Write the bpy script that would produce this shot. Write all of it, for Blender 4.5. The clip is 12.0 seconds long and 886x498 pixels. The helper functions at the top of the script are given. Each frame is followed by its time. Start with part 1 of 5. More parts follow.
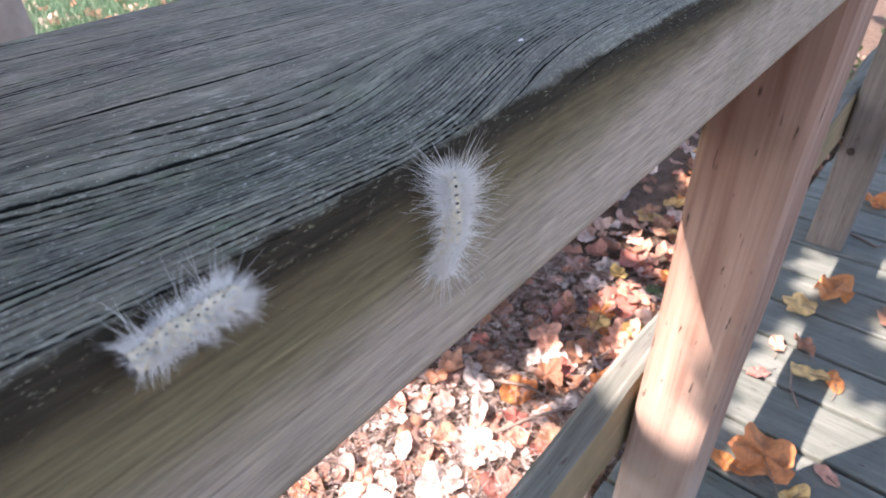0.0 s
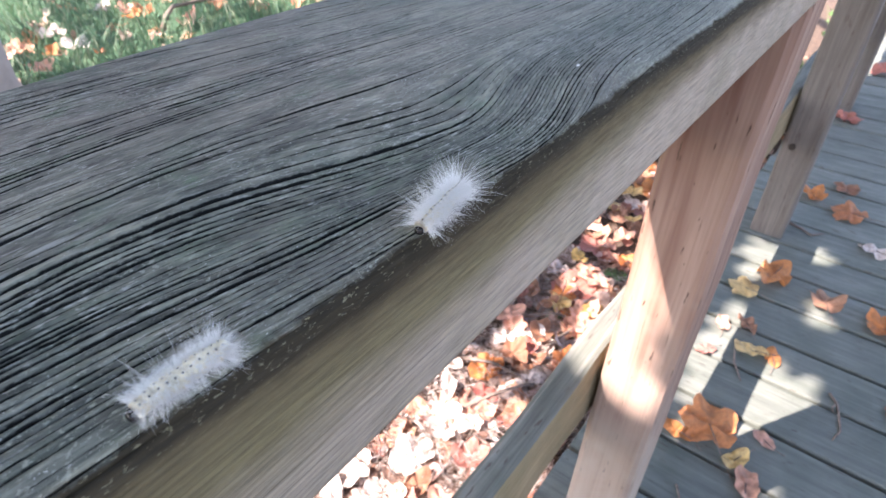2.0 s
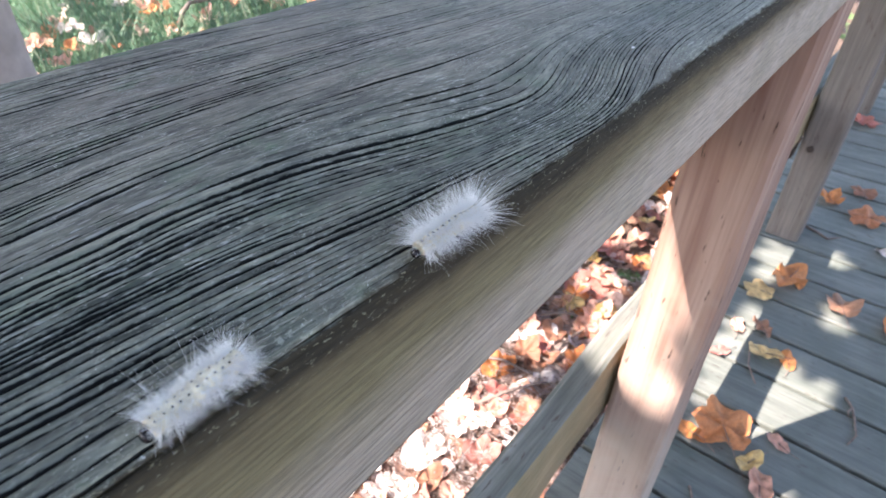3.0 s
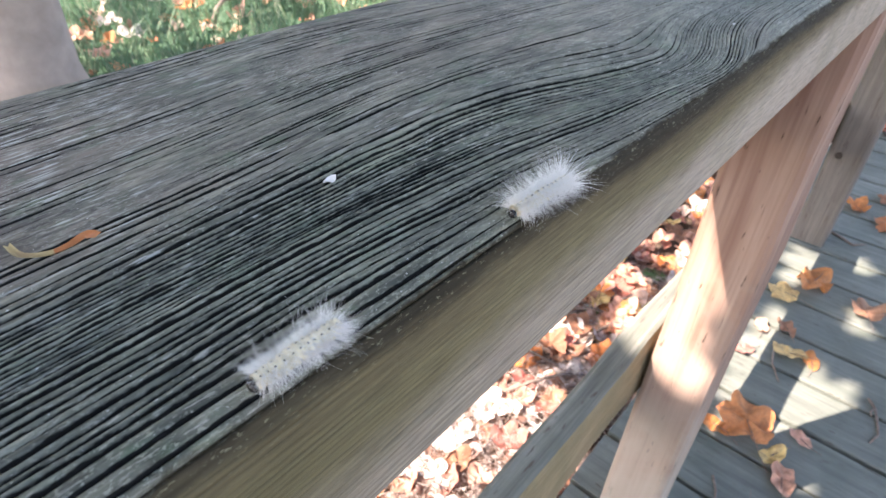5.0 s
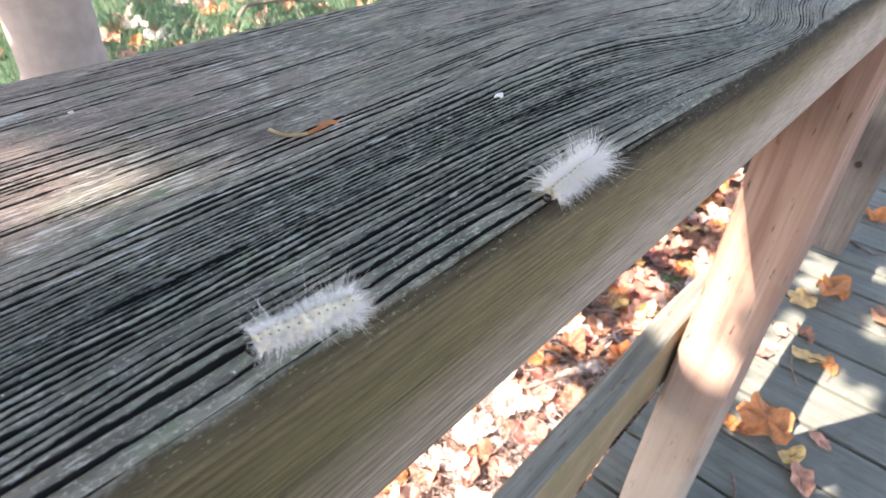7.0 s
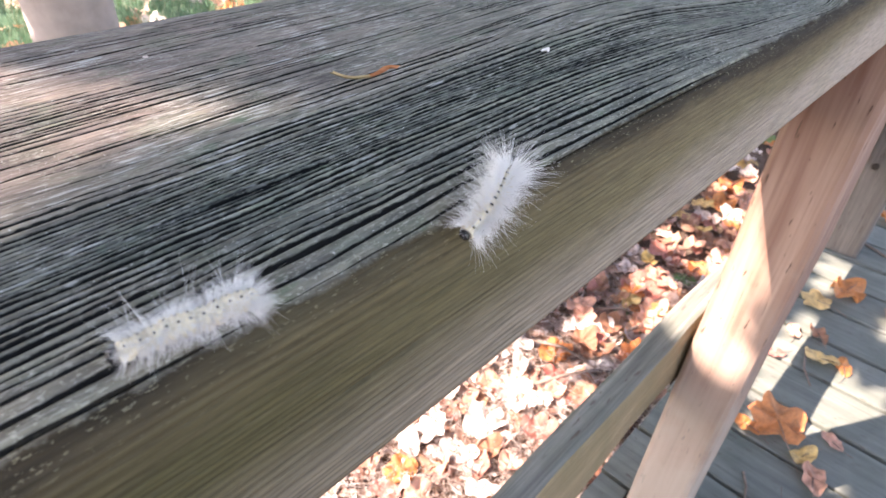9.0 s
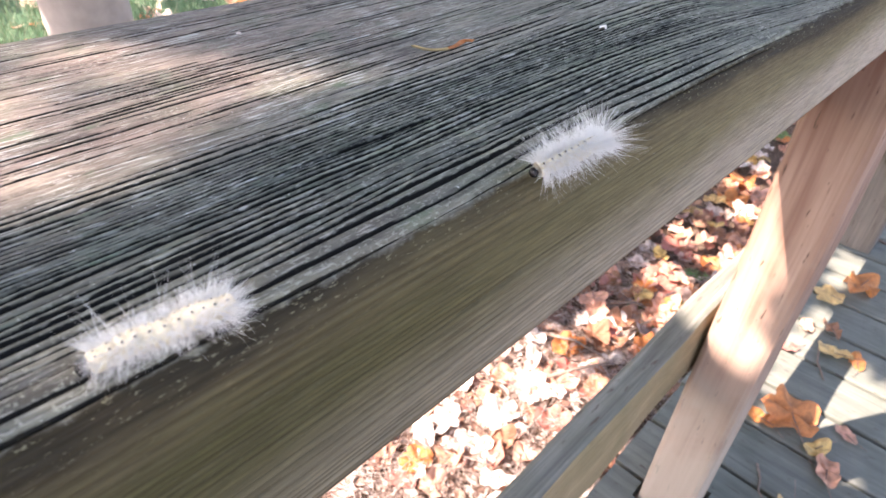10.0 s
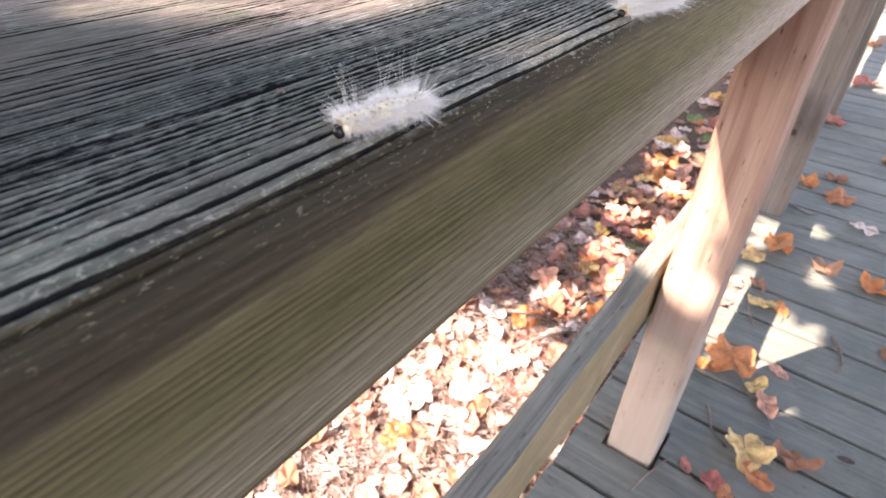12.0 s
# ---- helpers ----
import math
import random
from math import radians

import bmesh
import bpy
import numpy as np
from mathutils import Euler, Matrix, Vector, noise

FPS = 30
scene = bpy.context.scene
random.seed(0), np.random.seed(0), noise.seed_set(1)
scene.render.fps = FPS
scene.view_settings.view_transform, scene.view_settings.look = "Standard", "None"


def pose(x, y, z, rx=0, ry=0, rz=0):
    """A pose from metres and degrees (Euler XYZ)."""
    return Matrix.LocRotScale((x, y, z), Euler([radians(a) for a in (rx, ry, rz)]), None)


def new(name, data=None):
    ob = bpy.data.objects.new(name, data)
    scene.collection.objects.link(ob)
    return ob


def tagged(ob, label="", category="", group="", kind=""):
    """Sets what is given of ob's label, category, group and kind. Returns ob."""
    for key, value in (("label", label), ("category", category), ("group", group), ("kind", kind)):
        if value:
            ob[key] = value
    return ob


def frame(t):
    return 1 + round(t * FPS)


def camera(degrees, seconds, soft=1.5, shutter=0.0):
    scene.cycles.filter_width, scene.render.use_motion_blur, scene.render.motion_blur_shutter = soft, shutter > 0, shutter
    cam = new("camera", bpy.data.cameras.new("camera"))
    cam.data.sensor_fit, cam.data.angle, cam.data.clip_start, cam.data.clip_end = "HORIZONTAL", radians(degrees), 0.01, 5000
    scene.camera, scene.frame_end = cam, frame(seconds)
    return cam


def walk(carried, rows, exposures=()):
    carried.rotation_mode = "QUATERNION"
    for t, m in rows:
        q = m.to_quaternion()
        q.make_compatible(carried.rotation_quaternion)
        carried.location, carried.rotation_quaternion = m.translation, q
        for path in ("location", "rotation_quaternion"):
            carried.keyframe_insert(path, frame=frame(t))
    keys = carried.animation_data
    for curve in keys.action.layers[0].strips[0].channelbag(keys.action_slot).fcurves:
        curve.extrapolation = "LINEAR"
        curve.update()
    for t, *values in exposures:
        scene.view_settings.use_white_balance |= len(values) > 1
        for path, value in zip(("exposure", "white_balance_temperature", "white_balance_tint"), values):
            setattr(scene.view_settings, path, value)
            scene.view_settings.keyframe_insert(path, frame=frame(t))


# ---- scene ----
cam = camera(75.26, 12.0, 1.5)
cam.data.dof.use_dof = True
cam.data.dof.focus_distance = 0.13
cam.data.dof.aperture_fstop = 44.0
walk(cam, [
    (0, pose(0.0546, -0.1063, 0.9555, 54.16, 3.63, 41.42)),
    (0.5, pose(0.0561, -0.1152, 0.9510, 53.92, 4.00, 42.19)),
    (1, pose(0.0571, -0.1214, 0.9535, 54.47, 4.14, 42.47)),
    (1.5, pose(0.0580, -0.1501, 0.9689, 54.29, 3.59, 38.95)),
    (2, pose(0.0566, -0.1624, 0.9806, 52.64, 0.54, 38.31)),
    (2.5, pose(0.0519, -0.1705, 0.9792, 52.64, 0.12, 38.90)),
    (3, pose(0.0497, -0.1762, 0.9768, 52.65, 0.29, 39.55)),
    (3.5, pose(0.0459, -0.1885, 0.9756, 52.64, 0.78, 40.66)),
    (3.7, pose(0.0464, -0.1943, 0.9745, 52.63, 0.94, 41.23)),
    (5.3, pose(0.0486, -0.2502, 0.9817, 53.26, -0.59, 41.70)),
    (5.5, pose(0.0476, -0.2520, 0.9810, 53.55, -0.57, 41.67)),
    (6, pose(0.0463, -0.2647, 0.9778, 53.80, -0.59, 42.17)),
    (6.5, pose(0.0485, -0.2822, 0.9787, 53.87, -0.83, 42.97)),
    (7, pose(0.0476, -0.2972, 0.9747, 53.90, -0.88, 43.14)),
    (7.2, pose(0.0486, -0.3010, 0.9714, 54.98, -0.33, 43.47)),
    (8.8, pose(0.0496, -0.3134, 0.9670, 54.16, -1.42, 44.77)),
    (9, pose(0.0508, -0.3153, 0.9668, 53.95, -1.18, 44.47)),
    (9.5, pose(0.0520, -0.3275, 0.9665, 53.93, -0.93, 44.66)),
    (10, pose(0.0504, -0.3393, 0.9655, 53.77, -0.87, 45.11)),
    (10.5, pose(0.0502, -0.3589, 0.9627, 53.76, -0.74, 45.38)),
    (11, pose(0.0470, -0.3912, 0.9570, 53.83, -0.91, 44.66)),
    (11.5, pose(0.0446, -0.4099, 0.9497, 54.22, -1.12, 41.39)),
    (12, pose(0.0469, -0.4358, 0.9502, 54.47, -1.61, 37.33)),
], ((0.0, 2.13, 6900, 23), (1.2, 2.19, 6900, 23), (1.6, 2.47, 6850, 21.5), (3.7, 2.40, 6720, 18), (5.3, 2.54, 7300, 18), (8.8, 2.60, 7480, 23), (10.0, 2.62, 7520, 24), (11.0, 2.68, 7650, 25), (12.0, 2.75, 7950, 27)))

# ---- light: clear autumn sky, sun low behind the outer side of the rail ----
SUN = Vector((0.46, 0.70, -1.0)).normalized()      # the way the sunlight travels
world = bpy.data.worlds.new("sky")
scene.world = world
world.use_nodes = True
_bg = world.node_tree.nodes["Background"]
_sky = world.node_tree.nodes.new("ShaderNodeTexSky")
_sky.sky_type = "NISHITA"
_sky.sun_disc = False
_sky.sun_elevation = math.asin(-SUN.z)
_sky.sun_rotation = math.atan2(-SUN.x, -SUN.y)
_sky.air_density, _sky.dust_density, _sky.ozone_density = 1.0, 1.5, 1.0
world.node_tree.links.new(_sky.outputs[0], _bg.inputs[0])
_bg.inputs[1].default_value = 0.145
_sun = bpy.data.lights.new("sun", "SUN")
_sun.energy, _sun.angle, _sun.color = 5.0, radians(0.53), (1.0, 0.95, 0.915)
sun = new("sun", _sun)
sun.matrix_world = Matrix.Translation((-3, -5, 6)) @ SUN.to_track_quat("-Z", "Y").to_matrix().to_4x4()

# ---- plan, in metres: y runs along the rail, x towards the deck ----
H, W, TH = 0.9174, 0.1466, 0.0447      # rail height, width, thickness
GROUND = -0.10
rng = random.Random(7)


# ---- material helpers ----
def node(tree, kind, **values):
    n = tree.nodes.new("ShaderNode" + kind)
    for key, value in values.items():
        if key in n.inputs:
            n.inputs[key].default_value = value
        else:
            setattr(n, key, value)
    return n


def ramp(tree, source, stops):
    r = tree.nodes.new("ShaderNodeValToRGB")
    el = r.color_ramp.elements
    while len(el) < len(stops):
        el.new(0.5)
    for e, (p, c) in zip(el, stops):
        e.position = p
        e.color = (*c, 1) if len(c) == 3 else c
    tree.links.new(source, r.inputs[0])
    return r.outputs[0]


def mix(tree, factor, a, b, blend="MIX"):
    m = node(tree, "MixRGB", blend_type=blend)
    for sock, value in zip(m.inputs, (factor, a, b)):
        if isinstance(value, (int, float)):
            sock.default_value = value
        elif isinstance(value, tuple):
            sock.default_value = (*value, 1)
        else:
            tree.links.new(value, sock)
    return m.outputs[0]


def calc(tree, op, a, b=0.0):
    m = node(tree, "Math", operation=op)
    for sock, value in zip(m.inputs, (a, b)):
        if isinstance(value, (int, float)):
            sock.default_value = value
        else:
            tree.links.new(value, sock)
    return m.outputs[0]


def noise_of(tree, coords, scale, detail=4.0, rough=0.55, distortion=0.0, stretch=(1, 1, 1), shift=None):
    m = node(tree, "Mapping")
    m.inputs["Scale"].default_value = stretch
    tree.links.new(coords, m.inputs["Vector"])
    if shift is not None:
        tree.links.new(shift, m.inputs["Location"])
    n = node(tree, "TexNoise", Scale=scale, Detail=detail, Roughness=rough, Distortion=distortion)
    tree.links.new(m.outputs[0], n.inputs["Vector"])
    return n.outputs[0]


def surface(name):
    m = bpy.data.materials.new(name)
    m.use_nodes = True
    t = m.node_tree
    return m, t, t.nodes["Principled BSDF"]


def finish(tree, bsdf, colour, roughness, height=None, strength=0.3, distance=0.001, gloss=0.3):
    bsdf.inputs["Specular IOR Level"].default_value = gloss
    for value, key in ((colour, "Base Color"), (roughness, "Roughness")):
        if isinstance(value, (int, float)):
            bsdf.inputs[key].default_value = value
        elif isinstance(value, tuple):
            bsdf.inputs[key].default_value = (*value, 1)
        else:
            tree.links.new(value, bsdf.inputs[key])
    if height is not None:
        b = node(tree, "Bump", Strength=strength, Distance=distance)
        tree.links.new(height, b.inputs["Height"])
        tree.links.new(b.outputs[0], bsdf.inputs["Normal"])


def object_coords(tree):
    c = node(tree, "TexCoord").outputs["Object"]
    r = node(tree, "ObjectInfo").outputs["Random"]
    s = node(tree, "CombineXYZ")
    tree.links.new(calc(tree, "MULTIPLY", r, 37.0), s.inputs[0])
    tree.links.new(calc(tree, "MULTIPLY", r, 91.0), s.inputs[1])
    tree.links.new(calc(tree, "MULTIPLY", r, 53.0), s.inputs[2])
    return c, s.outputs[0], r


def lumber(name, axis, light, dark, stain, stain_amount=0.35, grain=420.0, rough=0.8, streak=60.0, relief=0.4, specks=0.0, fibre=0.55, pale_foot=0.0):
    """Sawn timber with the grain along an axis: fibres, broad streaks, stains and fine checks."""
    m, t, bsdf = surface(name)
    c, shift, r = object_coords(t)
    along = [1.0, 1.0, 1.0]
    along[axis] = 0.022
    fibres = noise_of(t, c, grain, 4, 0.6, 0.3, tuple(along), shift)
    along[axis] = 0.05
    streaks = noise_of(t, c, streak, 3, 0.5, 0.6, tuple(along), shift)
    blotch = noise_of(t, c, 9.0, 5, 0.6, 0.4, (1, 1, 1), shift)
    base = mix(t, ramp(t, streaks, ((0.32, (0, 0, 0)), (0.68, (1, 1, 1)))), dark, light)
    base = mix(t, calc(t, "MULTIPLY", ramp(t, fibres, ((0.35, (1, 1, 1)), (0.6, (0, 0, 0)))), fibre), base, tuple(x * 0.45 for x in dark))
    base = mix(t, calc(t, "MULTIPLY", ramp(t, blotch, ((0.42, (0, 0, 0)), (0.7, (1, 1, 1)))), stain_amount), base, stain)
    if specks:
        along[axis] = 0.16
        dots = noise_of(t, c, 190.0, 2, 0.5, 0.0, tuple(along), shift)
        base = mix(t, calc(t, "MULTIPLY", ramp(t, dots, ((0.665, (0, 0, 0)), (0.70, (1, 1, 1)))), specks), base, (0.05, 0.028, 0.018))
    # Paler foot: greyer wood, plus light on the lower post painted in.
    if pale_foot:
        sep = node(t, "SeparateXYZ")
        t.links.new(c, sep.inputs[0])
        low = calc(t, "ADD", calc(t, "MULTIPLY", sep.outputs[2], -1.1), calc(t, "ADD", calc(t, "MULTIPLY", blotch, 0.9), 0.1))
        base = mix(t, calc(t, "MULTIPLY", ramp(t, low, ((0.0, (0, 0, 0)), (0.45, (1, 1, 1)))), pale_foot), base, (0.38, 0.325, 0.265))
    hue = node(t, "HueSaturation", Saturation=1.0)
    t.links.new(base, hue.inputs["Color"])
    t.links.new(calc(t, "ADD", calc(t, "MULTIPLY", r, 0.24), 0.88), hue.inputs["Value"])
    finish(t, bsdf, hue.outputs[0], ramp(t, fibres, ((0.3, (rough + .1,) * 3), (0.7, (rough - .12,) * 3))), fibres, relief, 0.0015)
    return m


def weathered_rail():
    """Silvered rail: fibrous ridges between eroded grooves, darkened by painted shade, on top; algae-stained sawn edge
    below.
    """
    m, t, bsdf = surface("weathered_rail")
    uv = node(t, "UVMap").outputs[0]
    obj = node(t, "TexCoord").outputs["Object"]
    sep = node(t, "SeparateXYZ")
    t.links.new(obj, sep.inputs[0])

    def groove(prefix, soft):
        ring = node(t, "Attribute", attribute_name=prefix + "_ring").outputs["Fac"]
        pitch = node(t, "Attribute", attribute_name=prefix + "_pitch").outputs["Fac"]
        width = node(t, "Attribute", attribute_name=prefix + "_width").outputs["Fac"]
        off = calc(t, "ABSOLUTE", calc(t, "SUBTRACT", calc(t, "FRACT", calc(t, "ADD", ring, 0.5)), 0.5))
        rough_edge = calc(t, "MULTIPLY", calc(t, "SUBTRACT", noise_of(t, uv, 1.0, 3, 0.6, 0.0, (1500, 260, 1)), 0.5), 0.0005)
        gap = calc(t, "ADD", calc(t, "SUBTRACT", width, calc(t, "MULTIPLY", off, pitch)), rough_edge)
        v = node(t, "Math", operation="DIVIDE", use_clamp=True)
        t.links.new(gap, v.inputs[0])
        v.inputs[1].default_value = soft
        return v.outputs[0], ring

    # top
    cut, ring = groove("top", 0.00014)
    fine = noise_of(t, uv, 1.0, 4, 0.65, 0.0, (1300, 150, 1))
    mid = noise_of(t, uv, 1.0, 4, 0.6, 0.0, (330, 30, 1))
    broad = noise_of(t, obj, 16.0, 4, 0.6, 0.6, (1.4, 0.6, 1))
    line = node(t, "CombineXYZ")
    t.links.new(calc(t, "MULTIPLY", ring, 0.9), line.inputs[0])
    t.links.new(calc(t, "MULTIPLY", sep.outputs[1], 14.0), line.inputs[1])
    ridge = noise_of(t, line.outputs[0], 1.0, 2, 0.5)
    base = mix(t, ramp(t, mid, ((0.3, (0, 0, 0)), (0.7, (1, 1, 1)))), (0.106, 0.114, 0.090), (0.278, 0.284, 0.228))
    base = mix(t, ramp(t, ridge, ((0.38, (0.5,) * 3), (0.60, (0, 0, 0)))), base, (0.075, 0.078, 0.068))
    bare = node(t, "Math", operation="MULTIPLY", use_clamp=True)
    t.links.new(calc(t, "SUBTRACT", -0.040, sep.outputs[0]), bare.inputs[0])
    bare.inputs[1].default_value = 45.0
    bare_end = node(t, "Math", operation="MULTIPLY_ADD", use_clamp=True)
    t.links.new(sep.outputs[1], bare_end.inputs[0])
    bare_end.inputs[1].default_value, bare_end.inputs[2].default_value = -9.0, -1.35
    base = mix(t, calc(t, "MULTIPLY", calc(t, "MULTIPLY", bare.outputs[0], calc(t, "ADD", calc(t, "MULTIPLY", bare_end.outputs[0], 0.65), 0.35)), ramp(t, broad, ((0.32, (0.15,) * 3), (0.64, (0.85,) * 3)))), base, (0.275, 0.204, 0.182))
    base = mix(t, calc(t, "MULTIPLY", ramp(t, fine, ((0.38, (1, 1, 1)), (0.54, (0, 0, 0)))), 0.42), base, (0.035, 0.036, 0.03))
    green = noise_of(t, obj, 60.0, 3, 0.6, 0.5)
    base = mix(t, ramp(t, green, ((0.52, (0, 0, 0)), (0.75, (0.55,) * 3))), base, (0.125, 0.165, 0.11))
    flake = noise_of(t, uv, 1.0, 4, 0.7, 0.0, (1500, 190, 1))
    flake_zone = noise_of(t, obj, 38.0, 2, 0.5)
    pale = calc(t, "MULTIPLY", ramp(t, flake, ((0.56, (0, 0, 0)), (0.62, (1, 1, 1)))), ramp(t, flake_zone, ((0.42, (0.1,) * 3), (0.64, (0.72,) * 3))))
    mottle = noise_of(t, obj, 80.0, 4, 0.6, 0.6, (1.0, 0.35, 1))
    base = mix(t, 1.0, base, ramp(t, mottle, ((0.34, (0.66, 0.67, 0.68)), (0.50, (0.96,) * 3), (0.66, (1.22, 1.20, 1.16)))), "MULTIPLY")
    # short weathered dashes, brown patches along the back and mossy dabs break up the silver
    dashes = noise_of(t, uv, 1.0, 3, 0.65, 0.3, (620, 95, 1))
    base = mix(t, 1.0, base, ramp(t, dashes, ((0.34, (0.66, 0.66, 0.66)), (0.50, (1.0,) * 3), (0.64, (1.30, 1.28, 1.24)))), "MULTIPLY")
    tan = noise_of(t, obj, 26.0, 4, 0.65, 0.7, (1.0, 0.42, 1))
    base = mix(t, calc(t, "MULTIPLY", ramp(t, tan, ((0.49, (0, 0, 0)), (0.66, (1, 1, 1)))), 0.32), base, (0.195, 0.160, 0.130))
    dab = noise_of(t, obj, 150.0, 3, 0.65, 0.4, (1.0, 0.5, 1))
    base = mix(t, calc(t, "MULTIPLY", ramp(t, dab, ((0.60, (0, 0, 0)), (0.70, (0.7,) * 3))), ramp(t, green, ((0.42, (0.15,) * 3), (0.62, (1, 1, 1))))), base, (0.120, 0.170, 0.105))
    # Far end brightened in colour: paler wood, and grazing light painted in.
    far_bright = calc(t, "MULTIPLY", calc(t, "ADD", sep.outputs[1], 0.08), 4.0)
    base = mix(t, calc(t, "MULTIPLY", calc(t, "MINIMUM", calc(t, "MAXIMUM", far_bright, 0.0), 1.0), calc(t, "MULTIPLY", broad, 1.1)), base, (0.36, 0.355, 0.31))
    base = mix(t, pale, base, (0.47, 0.455, 0.40))
    # raised pale fibres, in loose groups
    splinter = noise_of(t, uv, 1.0, 3, 0.65, 0.0, (1150, 75, 1))
    splinter_zone = noise_of(t, obj, 42.0, 3, 0.6, 0.3, (1, 0.7, 1))
    splinters = calc(t, "MULTIPLY", ramp(t, splinter, ((0.565, (0, 0, 0)), (0.605, (1, 1, 1)))), ramp(t, splinter_zone, ((0.47, (0.0,) * 3), (0.57, (0.9,) * 3))))
    old_end = node(t, "Math", operation="MULTIPLY_ADD", use_clamp=True)
    t.links.new(sep.outputs[1], old_end.inputs[0])
    old_end.inputs[1].default_value, old_end.inputs[2].default_value = -8.0, -0.75
    back = ramp(t, calc(t, "MULTIPLY", sep.outputs[0], -10.0), ((0.25, (0.25,) * 3), (0.55, (1, 1, 1))))
    splinters = calc(t, "MULTIPLY", splinters, calc(t, "MULTIPLY", back, calc(t, "ADD", calc(t, "MULTIPLY", old_end.outputs[0], 0.8), 0.08)))
    base = mix(t, splinters, base, (0.54, 0.54, 0.49))
    fleck = noise_of(t, obj, 1500.0, 3, 0.7, 0.0, (1, 0.55, 1))
    fleck_zone = calc(t, "ADD", noise_of(t, obj, 45.0, 2, 0.5), calc(t, "MULTIPLY", calc(t, "MAXIMUM", calc(t, "ADD", sep.outputs[0], 0.024), 0.0), 9.0))
    spots = calc(t, "MULTIPLY", ramp(t, fleck, ((0.56, (0, 0, 0)), (0.63, (1, 1, 1)))), ramp(t, fleck_zone, ((0.42, (0, 0, 0)), (0.70, (0.7,) * 3))))
    base = mix(t, spots, base, (0.37, 0.38, 0.31))
    salt = noise_of(t, obj, 1900.0, 2, 0.6, 0.0, (1, 0.7, 1))
    base = mix(t, ramp(t, salt, ((0.70, (0, 0, 0)), (0.74, (0.85,) * 3))), base, (0.62, 0.62, 0.57))
    # shade on the near end of the top, painted into the colour
    near_shade = node(t, "Math", operation="MULTIPLY_ADD", use_clamp=True)
    t.links.new(calc(t, "ADD", calc(t, "ADD", sep.outputs[1], calc(t, "MULTIPLY", calc(t, "MAXIMUM", calc(t, "SUBTRACT", -0.07, sep.outputs[0]), 0.0), 0.8)), calc(t, "MULTIPLY", broad, 0.06)), near_shade.inputs[0])
    near_shade.inputs[1].default_value, near_shade.inputs[2].default_value = -22.0, -6.93
    base = mix(t, calc(t, "MULTIPLY", near_shade.outputs[0], ramp(t, calc(t, "MULTIPLY", sep.outputs[0], -20.0), ((0.3, (0.2,) * 3), (0.9, (0.8,) * 3)))), base, (0.038, 0.046, 0.041))
    # Occlusion shade in the grooves painted near-black, with their dark wood.
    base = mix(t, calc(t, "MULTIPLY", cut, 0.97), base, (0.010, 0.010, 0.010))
    # edge
    scut, sring = groove("side", 0.00034)
    sfine = noise_of(t, obj, 1.0, 4, 0.6, 0.0, (60, 26, 1100))
    smid = noise_of(t, obj, 1.0, 3, 0.55, 0.4, (30, 6, 240))
    film = noise_of(t, obj, 14.0, 4, 0.6, 0.5, (1, 0.5, 1.6))
    down = calc(t, "SUBTRACT", H, sep.outputs[2])
    edge = mix(t, ramp(t, smid, ((0.3, (0, 0, 0)), (0.7, (1, 1, 1)))), (0.150, 0.129, 0.094), (0.225, 0.190, 0.143))
    # Bounced light painted in: the edge turns paler towards the far end.
    pale_end = node(t, "Math", operation="MULTIPLY_ADD", use_clamp=True)
    t.links.new(sep.outputs[1], pale_end.inputs[0])
    pale_end.inputs[1].default_value, pale_end.inputs[2].default_value = 3.2, 1.15
    edge = mix(t, calc(t, "MULTIPLY", pale_end.outputs[0], calc(t, "ADD", film, 0.25)), edge, (0.385, 0.325, 0.270))
    drip = noise_of(t, obj, 1.0, 4, 0.6, 0.4, (14, 34, 12))
    edge = mix(t, calc(t, "MULTIPLY", pale_end.outputs[0], ramp(t, drip, ((0.42, (0, 0, 0)), (0.74, (0.5,) * 3)))), edge, (0.190, 0.180, 0.128))
    high = calc(t, "SUBTRACT", calc(t, "MULTIPLY", film, 0.032), calc(t, "SUBTRACT", down, 0.018))
    high = calc(t, "SUBTRACT", high, calc(t, "MULTIPLY", calc(t, "MAXIMUM", calc(t, "ADD", sep.outputs[1], 0.08), 0.0), 0.11))
    edge = mix(t, ramp(t, calc(t, "MULTIPLY", high, 60.0), ((0.05, (0, 0, 0)), (0.95, (0.88,) * 3))), edge, (0.130, 0.112, 0.056))
    # Near end darkened in colour, for thicker algae and for shade.
    near_end = node(t, "Math", operation="MULTIPLY_ADD", use_clamp=True)
    t.links.new(sep.outputs[1], near_end.inputs[0])
    near_end.inputs[1].default_value, near_end.inputs[2].default_value = -7.0, -1.25
    edge = mix(t, calc(t, "MULTIPLY", near_end.outputs[0], calc(t, "MULTIPLY", calc(t, "ADD", calc(t, "MULTIPLY", film, 0.8), 0.45), ramp(t, calc(t, "MULTIPLY", calc(t, "SUBTRACT", 0.046, calc(t, "ADD", down, calc(t, "MULTIPLY", film, 0.014))), 40.0), ((0.05, (0.45,) * 3), (0.75, (1, 1, 1)))))), edge, (0.053, 0.050, 0.021))
    # painted near-end shade thickens the stain; the olive film thins along the far end
    along = calc(t, "MULTIPLY", calc(t, "ADD", sep.outputs[1], 0.44), 11.0)
    rim_shade = calc(t, "POWER", 2.718, calc(t, "MULTIPLY", calc(t, "MULTIPLY", along, along), -1.0))
    down_here = calc(t, "SUBTRACT", down, calc(t, "MULTIPLY", rim_shade, 0.009))
    down_rim = down_here
